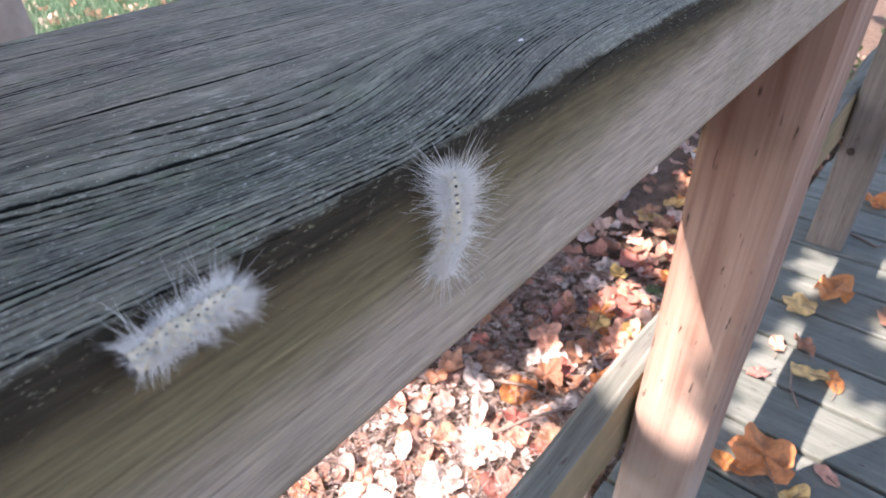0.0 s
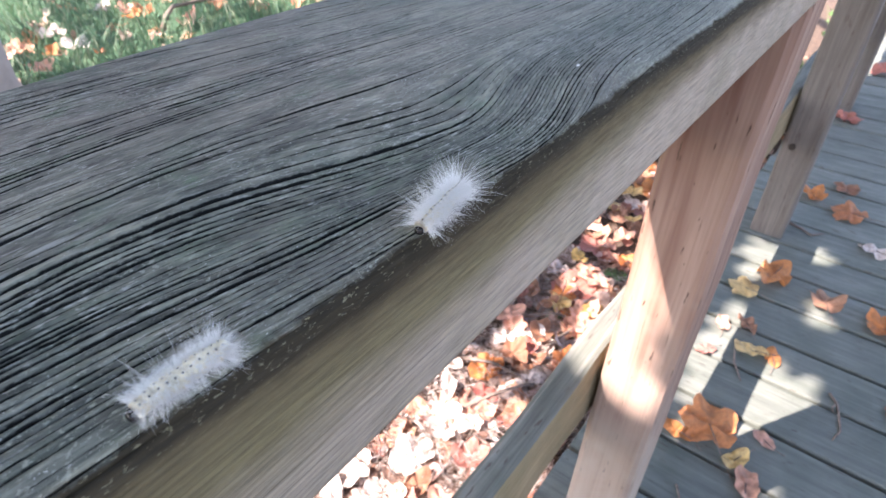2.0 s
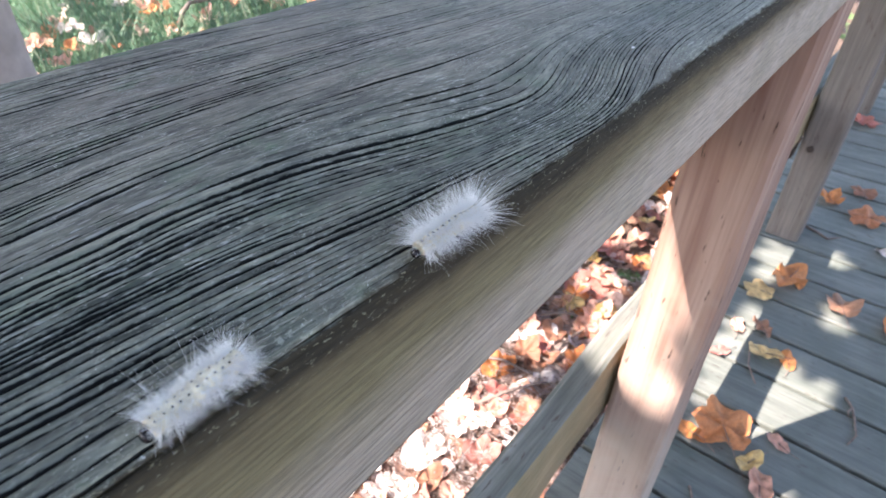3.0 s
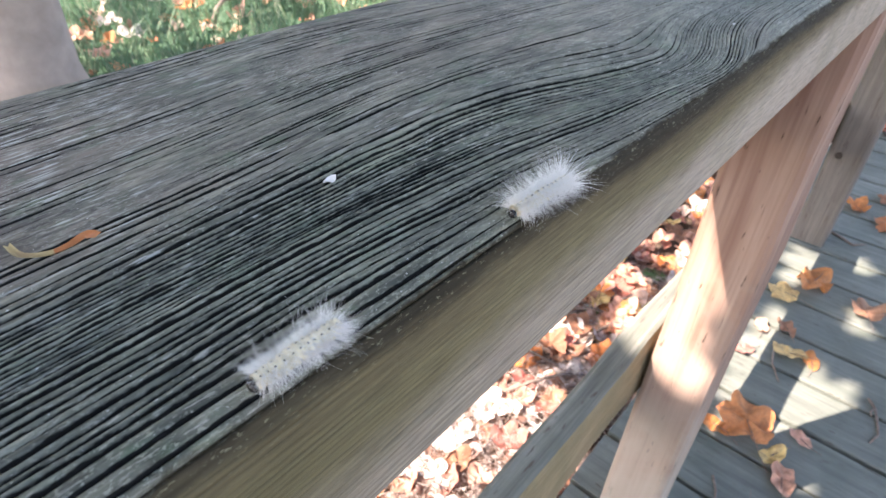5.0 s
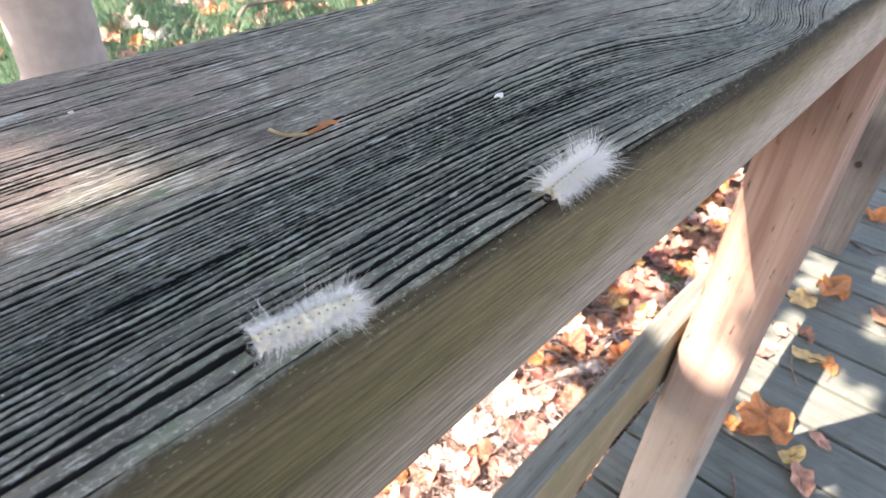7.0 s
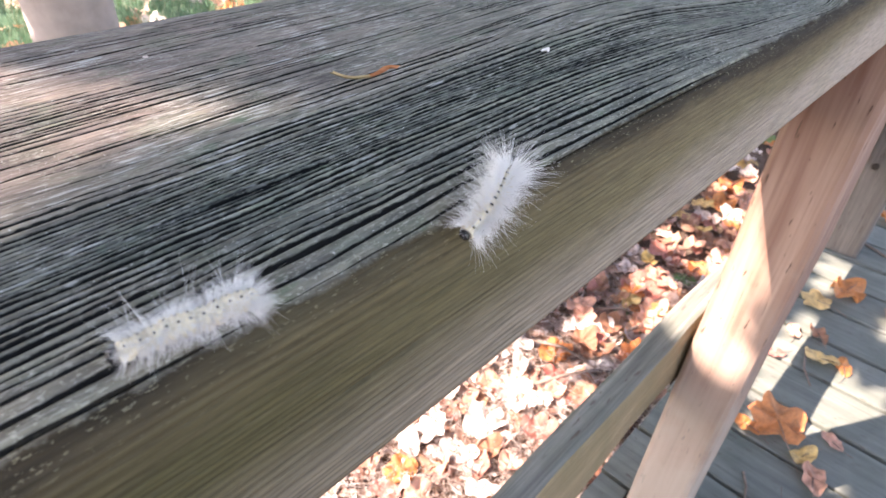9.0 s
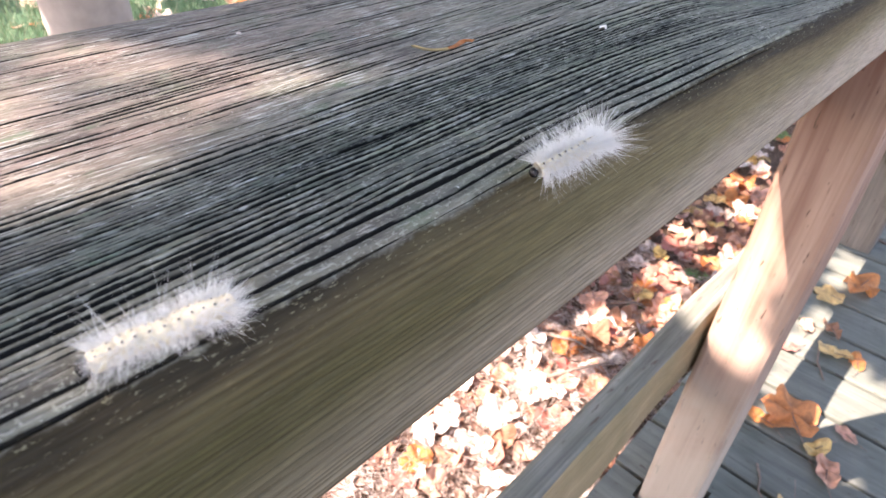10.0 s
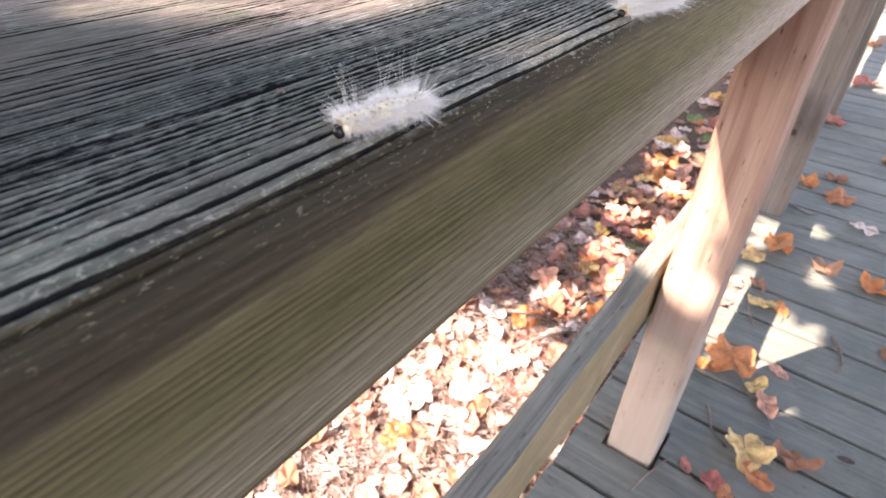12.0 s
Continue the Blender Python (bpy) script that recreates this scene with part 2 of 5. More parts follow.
    down_here = calc(t, "SUBTRACT", down_here, calc(t, "MULTIPLY", calc(t, "MINIMUM", calc(t, "MAXIMUM", calc(t, "MULTIPLY", calc(t, "ADD", sep.outputs[1], 0.24), 8.0), 0.0), 1.0), 0.0065))
    down_here = calc(t, "ADD", down_here, calc(t, "MULTIPLY", calc(t, "SUBTRACT", noise_of(t, obj, 1.0, 4, 0.65, 0.5, (150, 90, 260)), 0.5), 0.007))
    brown = calc(t, "SUBTRACT", calc(t, "MULTIPLY", film, 0.021), calc(t, "SUBTRACT", down_here, 0.0005))
    edge = mix(t, ramp(t, calc(t, "MULTIPLY", brown, 90.0), ((0.0, (0, 0, 0)), (0.95, (0.85,) * 3))), edge, (0.090, 0.072, 0.042))
    # Near-black line at the arris: dark stain with groove shadow painted in.
    rim = calc(t, "SUBTRACT", calc(t, "MULTIPLY", film, 0.011), calc(t, "SUBTRACT", calc(t, "MULTIPLY", calc(t, "ADD", down_rim, down_here), 0.5), -0.0010))
    edge = mix(t, ramp(t, calc(t, "MULTIPLY", rim, 260.0), ((0.0, (0, 0, 0)), (0.9, (0.88,) * 3))), edge, (0.022, 0.018, 0.012))
    edge = mix(t, calc(t, "MULTIPLY", ramp(t, sfine, ((0.36, (1, 1, 1)), (0.54, (0, 0, 0)))), calc(t, "SUBTRACT", 0.24, calc(t, "MULTIPLY", pale_end.outputs[0], 0.13))), edge, (0.08, 0.068, 0.05))
    band = calc(t, "ABSOLUTE", calc(t, "SUBTRACT", calc(t, "FRACT", calc(t, "ADD", sring, 0.5)), 0.5))
    plain_end = calc(t, "SUBTRACT", 1.0, calc(t, "MULTIPLY", pale_end.outputs[0], 0.75))
    patchy = ramp(t, noise_of(t, obj, 1.0, 3, 0.6, 0.3, (40, 22, 130)), ((0.36, (0.15,) * 3), (0.64, (1, 1, 1))))
    edge = mix(t, calc(t, "MULTIPLY", plain_end, patchy), edge, mix(t, 1.0, edge, ramp(t, band, ((0.05, (0.76, 0.75, 0.73)), (0.42, (1.12, 1.12, 1.10)))), "MULTIPLY"))
    edge = mix(t, calc(t, "MULTIPLY", calc(t, "MULTIPLY", scut, calc(t, "ADD", calc(t, "MULTIPLY", patchy, 0.6), 0.4)), calc(t, "MULTIPLY", plain_end, 0.55)), edge, (0.036, 0.030, 0.016))
    lashes = noise_of(t, obj, 1.0, 4, 0.65, 0.2, (60, 75, 820))
    edge = mix(t, 1.0, edge, ramp(t, lashes, ((0.34, (0.76, 0.76, 0.76)), (0.50, (1.0,) * 3), (0.66, (1.20, 1.19, 1.15)))), "MULTIPLY")
    dash = noise_of(t, obj, 1.0, 3, 0.7, 0.0, (1300, 520, 1800))
    dash_zone = calc(t, "ADD", calc(t, "MULTIPLY", film, 0.4), calc(t, "MULTIPLY", calc(t, "SUBTRACT", 0.009, down), 60.0))
    edge = mix(t, calc(t, "MULTIPLY", ramp(t, dash, ((0.60, (0, 0, 0)), (0.66, (0.55,) * 3))), ramp(t, dash_zone, ((0.35, (0.1,) * 3), (0.7, (1, 1, 1))))), edge, (0.33, 0.31, 0.20))
    # the stain creeps up and down over the arris
    over = calc(t, "ADD", calc(t, "ADD", sep.outputs[0], down), calc(t, "MULTIPLY", calc(t, "SUBTRACT", noise_of(t, obj, 170.0, 4, 0.65, 0.6), 0.5), 0.006))
    which = ramp(t, calc(t, "MULTIPLY", calc(t, "ADD", over, 0.0026), 300.0), ((0.0, (0, 0, 0)), (0.6, (1, 1, 1))))
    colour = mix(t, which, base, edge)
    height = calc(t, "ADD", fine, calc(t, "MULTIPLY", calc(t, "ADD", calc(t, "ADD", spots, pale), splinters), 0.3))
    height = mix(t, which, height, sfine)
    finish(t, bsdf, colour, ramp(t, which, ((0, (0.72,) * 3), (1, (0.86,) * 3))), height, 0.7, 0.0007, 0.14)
    t.links.new(calc(t, "MULTIPLY", calc(t, "SUBTRACT", 1.0, cut), 0.16), bsdf.inputs["Specular IOR Level"])
    return m


def leafy(name, colours, per_island=False, vein=0.5):
    """Fallen leaf: blotched, with paler veins; a thin sheet that lets some light through."""
    m, t, bsdf = surface(name)
    c = node(t, "TexCoord").outputs["Object"]
    if per_island:
        r = node(t, "NewGeometry").outputs["Random Per Island"]
    else:
        r = node(t, "ObjectInfo").outputs["Random"]
    stops = [(i / max(1, len(colours) - 1), col) for i, col in enumerate(colours)]
    base = ramp(t, r, stops)
    blotch = noise_of(t, c, 55.0, 5, 0.65, 0.5)
    base = mix(t, ramp(t, blotch, ((0.42, (0, 0, 0)), (0.72, (0.7,) * 3))), base, (0.12, 0.055, 0.03))
    fine = noise_of(t, c, 420.0, 3, 0.6, 1.2)
    base = mix(t, calc(t, "MULTIPLY", ramp(t, fine, ((0.5, (0, 0, 0)), (0.62, (1, 1, 1)))), vein * 0.4), base, (0.5, 0.33, 0.2))
    finish(t, bsdf, base, 0.62, blotch, 0.5, 0.002)
    tr = node(t, "BsdfTranslucent")
    t.links.new(base, tr.inputs["Color"])
    mx = node(t, "MixShader")
    mx.inputs[0].default_value = 0.28
    t.links.new(bsdf.outputs[0], mx.inputs[1])
    t.links.new(tr.outputs[0], mx.inputs[2])
    t.links.new(mx.outputs[0], t.nodes["Material Output"].inputs["Surface"])
    return m


def plain(name, colour, rough=0.6, scale=60.0, spread=0.35, bump=0.3, dist=0.001):
    m, t, bsdf = surface(name)
    c, shift, r = object_coords(t)
    n = noise_of(t, c, scale, 4, 0.6, 0.2, (1, 1, 1), shift)
    base = mix(t, ramp(t, n, ((0.3, (0, 0, 0)), (0.7, (1, 1, 1)))), tuple(x * (1 - spread) for x in colour), tuple(min(1, x * (1 + spread)) for x in colour))
    finish(t, bsdf, base, rough, n, bump, dist)
    return m


def soil():
    m, t, bsdf = surface("forest_floor")
    c = node(t, "TexCoord").outputs["Object"]
    a = noise_of(t, c, 35.0, 6, 0.65, 0.4)
    b = noise_of(t, c, 2.2, 4, 0.6, 0.6)
    d = noise_of(t, c, 260.0, 4, 0.7, 0.8)
    base = mix(t, ramp(t, a, ((0.3, (0, 0, 0)), (0.7, (1, 1, 1)))), (0.045, 0.030, 0.021), (0.16, 0.105, 0.075))
    base = mix(t, ramp(t, d, ((0.52, (0, 0, 0)), (0.66, (0.8,) * 3))), base, (0.33, 0.24, 0.18))
    sep = node(t, "SeparateXYZ")
    t.links.new(c, sep.inputs[0])
    edge = calc(t, "ADD", calc(t, "MULTIPLY", sep.outputs[0], -0.55), calc(t, "MULTIPLY", b, 0.5))
    base = mix(t, ramp(t, edge, ((0.72, (0, 0, 0)), (0.98, (0.9,) * 3))), base, (0.04, 0.10, 0.05))
    finish(t, bsdf, base, 0.95, calc(t, "ADD", a, d), 0.8, 0.01)
    return m


M_WOOD = weathered_rail()
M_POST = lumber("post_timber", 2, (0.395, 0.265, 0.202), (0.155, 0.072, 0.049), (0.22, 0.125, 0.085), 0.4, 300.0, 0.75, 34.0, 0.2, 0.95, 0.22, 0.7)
# Grey-brown timber, its colour also darkened for the shade on the far posts.
M_POST_GREY_SHADED = lumber("shaded_grey_post_timber", 2, (0.18, 0.15, 0.13), (0.115, 0.095, 0.08), (0.09, 0.082, 0.068), 0.4, 300.0, 0.8, 40.0, 0.3, 0.5, 0.35)
M_RAIL = lumber("lower_rail_timber", 1, (0.235, 0.228, 0.195), (0.095, 0.098, 0.084), (0.085, 0.095, 0.07), 0.6, 320.0, 0.85, 70.0, 1.0, 0.6, 0.5)
M_RAIL_SIDE = lumber("lower_rail_side_timber", 1, (0.27, 0.20, 0.115), (0.19, 0.14, 0.08), (0.11, 0.095, 0.045), 0.6, 300.0, 0.85, 40.0, 0.3, 0.3, 0.25)
M_DECK = lumber("deck_timber", 0, (0.178, 0.184, 0.158), (0.116, 0.124, 0.105), (0.064, 0.078, 0.060), 0.6, 520.0, 0.72, 60.0, 0.5, 0.7, 0.35)
M_SOIL = soil()
M_ORANGE = leafy("orange_leaf", ((0.58, 0.175, 0.05), (0.66, 0.25, 0.075), (0.50, 0.19, 0.09)))
M_SALMON = leafy("salmon_leaf", ((0.66, 0.33, 0.22), (0.70, 0.38, 0.28), (0.62, 0.30, 0.22)))
M_BROWN = leafy("brown_leaf", ((0.26, 0.11, 0.065), (0.36, 0.17, 0.10), (0.44, 0.24, 0.15)))
M_RED = leafy("red_leaf", ((0.40, 0.10, 0.085), (0.46, 0.16, 0.125), (0.40, 0.16, 0.14)))
M_YELLOW = leafy("yellow_leaf", ((0.72, 0.46, 0.14), (0.78, 0.56, 0.26), (0.70, 0.42, 0.14)))
# Pale tones here and in the litter below are whitened towards sunlit glare.
M_PALE = leafy("pale_leaf", ((0.72, 0.60, 0.53), (0.78, 0.69, 0.63), (0.66, 0.53, 0.46)))
M_STRAW = leafy("straw_leaf", ((0.50, 0.38, 0.17), (0.58, 0.46, 0.24), (0.46, 0.33, 0.14)))
M_GREEN = leafy("green_leaf", ((0.10, 0.22, 0.08), (0.14, 0.28, 0.10), (0.09, 0.20, 0.09)))
M_LITTER = leafy("mixed_litter", ((0.34, 0.15, 0.12), (0.60, 0.44, 0.37), (0.48, 0.20, 0.11), (0.76, 0.65, 0.60), (0.26, 0.13, 0.10), (0.58, 0.32, 0.21), (0.40, 0.16, 0.14), (0.78, 0.69, 0.64)), True)
M_BRIGHT = leafy("bright_litter", ((0.62, 0.24, 0.12), (0.70, 0.52, 0.42), (0.55, 0.20, 0.10), (0.48, 0.26, 0.20), (0.72, 0.60, 0.52), (0.60, 0.30, 0.18)), True)
M_NEEDLE = leafy("dry_needles", ((0.05, 0.03, 0.025), (0.22, 0.13, 0.10), (0.70, 0.60, 0.55), (0.08, 0.05, 0.04), (0.80, 0.72, 0.67)), True)
M_GRASS = leafy("grass_blades", ((0.04, 0.12, 0.06), (0.07, 0.18, 0.09), (0.12, 0.24, 0.14), (0.24, 0.28, 0.19)), True, 0.1)
M_CRUMB = leafy("pale_crumbs", ((0.78, 0.69, 0.65), (0.34, 0.20, 0.16), (0.82, 0.75, 0.71), (0.10, 0.055, 0.045), (0.74, 0.63, 0.58)), True)
M_CANOPY = leafy("tree_leaves", ((0.08, 0.14, 0.04), (0.16, 0.18, 0.05), (0.26, 0.18, 0.05)), True, 0.1)
M_TWIG = plain("grey_twig", (0.17, 0.125, 0.10), 0.8, 160.0)
M_STICK = plain("red_stick", (0.24, 0.12, 0.09), 0.7, 300.0)
M_KNOT = plain("wood_knot", (0.045, 0.034, 0.027), 0.8, 200.0, 0.4, 0.5, 0.001)
M_BARK = plain("tree_bark", (0.36, 0.285, 0.26), 0.9, 14.0, 0.14, 0.35, 0.008)
M_WHITE = plain("white_fleck", (0.78, 0.76, 0.72), 0.6, 900.0, 0.1)
M_BODY = plain("larva_skin", (0.70, 0.63, 0.46), 0.45, 900.0, 0.25, 0.2, 0.0003)
M_DOT = plain("larva_wart", (0.02, 0.018, 0.016), 0.4, 900.0)
M_HEAD = plain("larva_head", (0.012, 0.011, 0.012), 0.22, 900.0, 0.3, 0.1, 0.0002)


def hair_material():
    m, t, bsdf = surface("white_setae")
    finish(t, bsdf, (0.86, 0.86, 0.84), 0.45)
    tr = node(t, "BsdfTranslucent", Color=(0.85, 0.85, 0.83, 1))
    mx = node(t, "MixShader")
    mx.inputs[0].default_value = 0.4
    t.links.new(bsdf.outputs[0], mx.inputs[1])
    t.links.new(tr.outputs[0], mx.inputs[2])
    t.links.new(mx.outputs[0], t.nodes["Material Output"].inputs["Surface"])
    return m


M_HAIR = hair_material()


# ---- mesh helpers ----
def mesh_from(name, verts, faces, mats, smooth=False, slots=None):
    me = bpy.data.meshes.new(name)
    me.from_pydata([tuple(v) for v in verts], [], faces)
    for m in mats:
        me.materials.append(m)
    if slots is not None:
        me.polygons.foreach_set("material_index", slots)
    if smooth:
        me.polygons.foreach_set("use_smooth", [True] * len(me.polygons))
    me.update()
    return me


def part(name, mesh, parent, label="", m=None):
    ob = new(name, mesh)
    ob.parent = parent
    if m is not None:
        ob.matrix_basis = m
    return tagged(ob, label)


def thing(name, label, category, group="", kind="", m=None, mesh=None):
    ob = new(name, mesh)
    if m is not None:
        ob.matrix_basis = m
    return tagged(ob, label, category, group, kind)


def box_mesh(name, lo, hi, mats, bevel=0.004, cuts=0, wobble=0.0, seed=0, side_slot=None):
    """A sawn stick: bevelled box, cut across its length and slightly uneven."""
    bm = bmesh.new()
    bmesh.ops.create_cube(bm, size=1.0)
    size = Vector(hi) - Vector(lo)
    mid = (Vector(hi) + Vector(lo)) / 2
    for v in bm.verts:
        v.co = Vector((v.co.x * size.x, v.co.y * size.y, v.co.z * size.z))
    if bevel:
        bmesh.ops.bevel(bm, geom=bm.edges[:], offset=bevel, segments=2, affect="EDGES", profile=0.5)
    if cuts:
        ax = max(range(3), key=lambda i: size[i])
        for k in range(1, cuts):
            co = Vector((0, 0, 0))
            co[ax] = -size[ax] / 2 + size[ax] * k / cuts
            no = Vector((0, 0, 0))
            no[ax] = 1
            bmesh.ops.bisect_plane(bm, geom=bm.verts[:] + bm.edges[:] + bm.faces[:], plane_co=co, plane_no=no)
    for v in bm.verts:
        if wobble:
            n = noise.noise_vector(v.co * 6 + Vector((seed * 7.1, seed * 3.3, 0)))
            v.co += n * wobble
    if side_slot is not None:
        bm.normal_update()
        for f in bm.faces:
            f.material_index = side_slot if abs(f.normal.z) < 0.6 else 0
    for v in bm.verts:
        v.co += mid
    me = bpy.data.meshes.new(name)
    bm.to_mesh(me)
    bm.free()
    for m in mats:
        me.materials.append(m)
    return me


def tube(points, radii, sides=6):
    """Vertices and faces of a tapered bent tube."""
    verts, faces = [], []
    pts = [Vector(p) for p in points]
    for i, p in enumerate(pts):
        d = (pts[min(i + 1, len(pts) - 1)] - pts[max(i - 1, 0)]).normalized()
        a = d.orthogonal().normalized()
        b = d.cross(a)
        for k in range(sides):
            w = 2 * math.pi * k / sides
            verts.append(p + (a * math.cos(w) + b * math.sin(w)) * radii[i])
    for i in range(len(pts) - 1):
        for k in range(sides):
            j = (k + 1) % sides
            faces.append((i * sides + k, i * sides + j, (i + 1) * sides + j, (i + 1) * sides + k))
    faces.append(tuple(range(sides))[::-1])
    faces.append(tuple((len(pts) - 1) * sides + k for k in range(sides)))
    return verts, faces


def leaf_shape(kind, size, curl, r, rings=3, around=26):
    """A leaf blade as a curled sheet: lobed like a maple's, or a plain oval; its tip points along y."""
    verts, faces = [Vector((0, 0, 0))], []
    bend = r.uniform(-1, 1)
    twist = r.uniform(-0.6, 0.6)
    ph = r.uniform(0, 6.28)
    for j in range(1, rings + 1):
        for k in range(around):
            a = 2 * math.pi * k / around
            if kind == "lobed":
                b = a - math.pi / 2
                rad = 0.5 * (0.70 + 0.22 * abs(math.cos(2.5 * b)) ** 1.1 + 0.05 * abs(math.cos(7.5 * b)) + 0.05 * abs(math.cos(17.5 * b)))
                rad *= (1 - 0.30 * max(0, -math.sin(a)) ** 3) * (1 + 0.06 * math.sin(2 * a + ph))
            else:
                rad = 0.5 / math.sqrt((math.cos(a) / 0.55) ** 2 + math.sin(a) ** 2) * (1 + 0.03 * math.cos(9 * a + ph))
            q = rad * j / rings
            x, y = q * math.cos(a), q * math.sin(a)
            z = curl * (bend * x * x * 1.4 + 1.6 * y * y * (0.4 + 0.6 * math.sin(ph)) + 0.9 * abs(x) * q) + 0.09 * curl * math.sin(5 * a + ph) * q * 3 + 0.05 * curl * math.sin(3 * a + 2 * ph + 9 * q)
            z += twist * curl * x * y * 2 + 0.035 * noise.noise(Vector((x * 7 + ph, y * 7, bend * 3)))
            verts.append(Vector((x, y, z)))
    for k in range(around):
        faces.append((0, 1 + k, 1 + (k + 1) % around))
    for j in range(1, rings):
        for k in range(around):
            a, b = 1 + (j - 1) * around, 1 + j * around
            faces.append((a + k, b + k, b + (k + 1) % around, a + (k + 1) % around))
    low = min(v.z for v in verts)
    return [(v - Vector((0, 0, low))) * size for v in verts], faces


# ---- ground ----
def build_ground():
    xs = [-260, -90, -40, -20, -12] + [-8 + 0.35 * i for i in range(21)] + [-0.7, -0.45, -0.2, 0.2, 0.8, 1.5, 2.5, 5, 12, 40, 90, 260]
    ys = [-260, -90, -40, -15, -6] + [-3 + 0.35 * i for i in range(29)] + [9, 12, 20, 40, 90, 260]
    xs, ys = sorted(xs), sorted(ys)
    verts = [(x, y, GROUND + (0.03 * noise.noise(Vector((x * 1.3, y * 1.3, 0))) if x < -0.5 and abs(x) < 20 else 0)) for y in ys for x in xs]
    n = len(xs)
    faces = [(j * n + i, j * n + i + 1, (j + 1) * n + i + 1, (j + 1) * n + i) for j in range(len(ys) - 1) for i in range(n - 1)]
    thing("ground", "brown forest floor of soil and leaf crumbs", "ground", kind="structure", mesh=mesh_from("ground", verts, faces, [M_SOIL], True))


build_ground()


# ---- handrail cap with real grain relief ----
def lattice(u, v, seed):
    """Smooth value noise on arrays."""
    iu, iv = np.floor(u).astype(np.int64), np.floor(v).astype(np.int64)
    fu, fv = u - iu, v - iv
    fu, fv = fu * fu * (3 - 2 * fu), fv * fv * (3 - 2 * fv)

    def h(a, b):
        s = np.sin(a * 127.1 + b * 311.7 + seed * 74.7) * 43758.5453
        return s - np.floor(s)
    return (h(iu, iv) * (1 - fu) + h(iu + 1, iv) * fu) * (1 - fv) + (h(iu, iv + 1) * (1 - fu) + h(iu + 1, iv + 1) * fu) * fv


def step(x, a, b):
    s = np.clip((x - a) / (b - a), 0, 1)
    return s * s * (3 - 2 * s)


def grain_line(x, y):
    """Which growth ring shows at a place of the rail top: straight fibres that swing round a knot."""
    along = np.where(y > -0.058, (y + 0.058) / 0.05, (y + 0.058) / 0.125)
    beyond = step(y, -0.15, 0.08)
    g = x - 0.0268 * np.exp(-((x + 0.0118) / 0.036) ** 2 - along ** 2) - beyond * (0.0325 - 0.159 * (x + 0.05))
    g = g + 0.006 * np.sin(y * 7.0 + 0.6) * (0.4 + lattice(x / 0.05, y / 0.3, 3)) + 0.05 * (y + 0.2) * np.exp(-((y + 0.1) / 0.5) ** 2)
    return g


def build_handrail():
    r = 0.0052
    # ring spacing: broad ridges by the edge, fine dense ones next, sparse cracks towards the far side
    table = np.arange(-0.6, 0.6, 0.0001)
    mess = lattice(table / 0.004, table * 0, 9)
    fine_band = step(table, -0.064, -0.046) * (1 - step(table, -0.026, -0.020))
    far_band = 1 - step(table, -0.066, -0.048)
    spacing = 0.0020 + 0.0014 * mess
    spacing = spacing + fine_band * (0.00085 + 0.0010 * mess ** 1.5 - spacing)
    spacing = spacing + far_band * (0.0014 + 0.0030 * mess ** 1.5 - spacing)
    spacing = spacing - 0.0007 * step(table, -0.014, -0.008)
    count = np.cumsum(0.0001 / spacing)

    def fibre(x, y):
        g = grain_line(x, y)
        return g + 0.0013 * (lattice(g / 0.009, y / 0.04, 8) - 0.5) + 0.0005 * (lattice(g / 0.0035, y / 0.014, 7) - 0.5)

    left = [(-W, H - TH + 0.004 + (TH - 0.008) * k / 5, -1, 0) for k in range(6)]
    left += [(-W + r - r * math.cos(a), H - r + r * math.sin(a), -1, 1) for a in (0.4, 0.8, 1.2)]
    right = [(-r + r * math.sin(a), H - r + r * math.cos(a), math.sin(a), math.cos(a)) for a in np.linspace(0.0, math.pi / 2, 26)]
    z = H - r - 0.0004
    while z > H - TH + 0.004:
        right.append((0.0, z, 1, 0))
        z -= 0.0004
    right += [(-0.001, H - TH + 0.0015, 1, -1), (-0.004, H - TH, 0, -1), (-W / 2, H - TH, 0, -1), (-W + 0.004, H - TH, 0, -1)]
    ys = np.array(list(np.arange(-1.75, -0.46, 0.1)) + list(np.arange(-0.46, -0.14, 0.0022)) + list(np.arange(-0.14, 0.06, 0.0013)) + list(np.arange(0.06, 0.16, 0.0025)) + list(np.arange(0.16, 0.6, 0.006)) + list(np.arange(0.6, 4.2, 0.1)))
    # columns of the top follow the fibres, so that every groove runs clean
    dense = np.linspace(-W + r, -r, 1500)
    near = (ys > -0.5) & (ys < 0.65)
    across = np.stack([np.interp(fibre(dense, np.full(dense.shape, y)), table, count) for y in ys])
    columns = np.arange(math.floor(across[near].min() * 8), math.ceil(across[near].max() * 8) + 1) / 8.0
    TX = np.stack([np.interp(columns, np.maximum.accumulate(row), dense) for row in across])
    n = len(ys)

    def spread(values):
        return np.broadcast_to(np.array(values), (n, len(values)))
    L, R = np.array(left), np.array(right)
    flat = np.ones(TX.shape)
    X = np.concatenate([spread(L[:, 0]), TX, spread(R[:, 0])], 1)
    Z = np.concatenate([spread(L[:, 1]), flat * H, spread(R[:, 1])], 1)
    NX = np.concatenate([spread(L[:, 2]), flat * 0, spread(R[:, 2])], 1)
    NZ = np.concatenate([spread(L[:, 3]), flat, spread(R[:, 3])], 1)
    Y = np.broadcast_to(ys[:, None], X.shape)
    top = step(NZ, 0.25, 0.75) * (NX > -0.5)
    side = step(NX, 0.6, 0.97)
    # the edge folds the grain over: run the ring coordinate on down the rounding
    g = fibre(np.where(NX > 0.02, X + (H - Z), X), Y)
    phase = np.interp(g, table, count)
    pitch = np.interp(g, table, spacing)
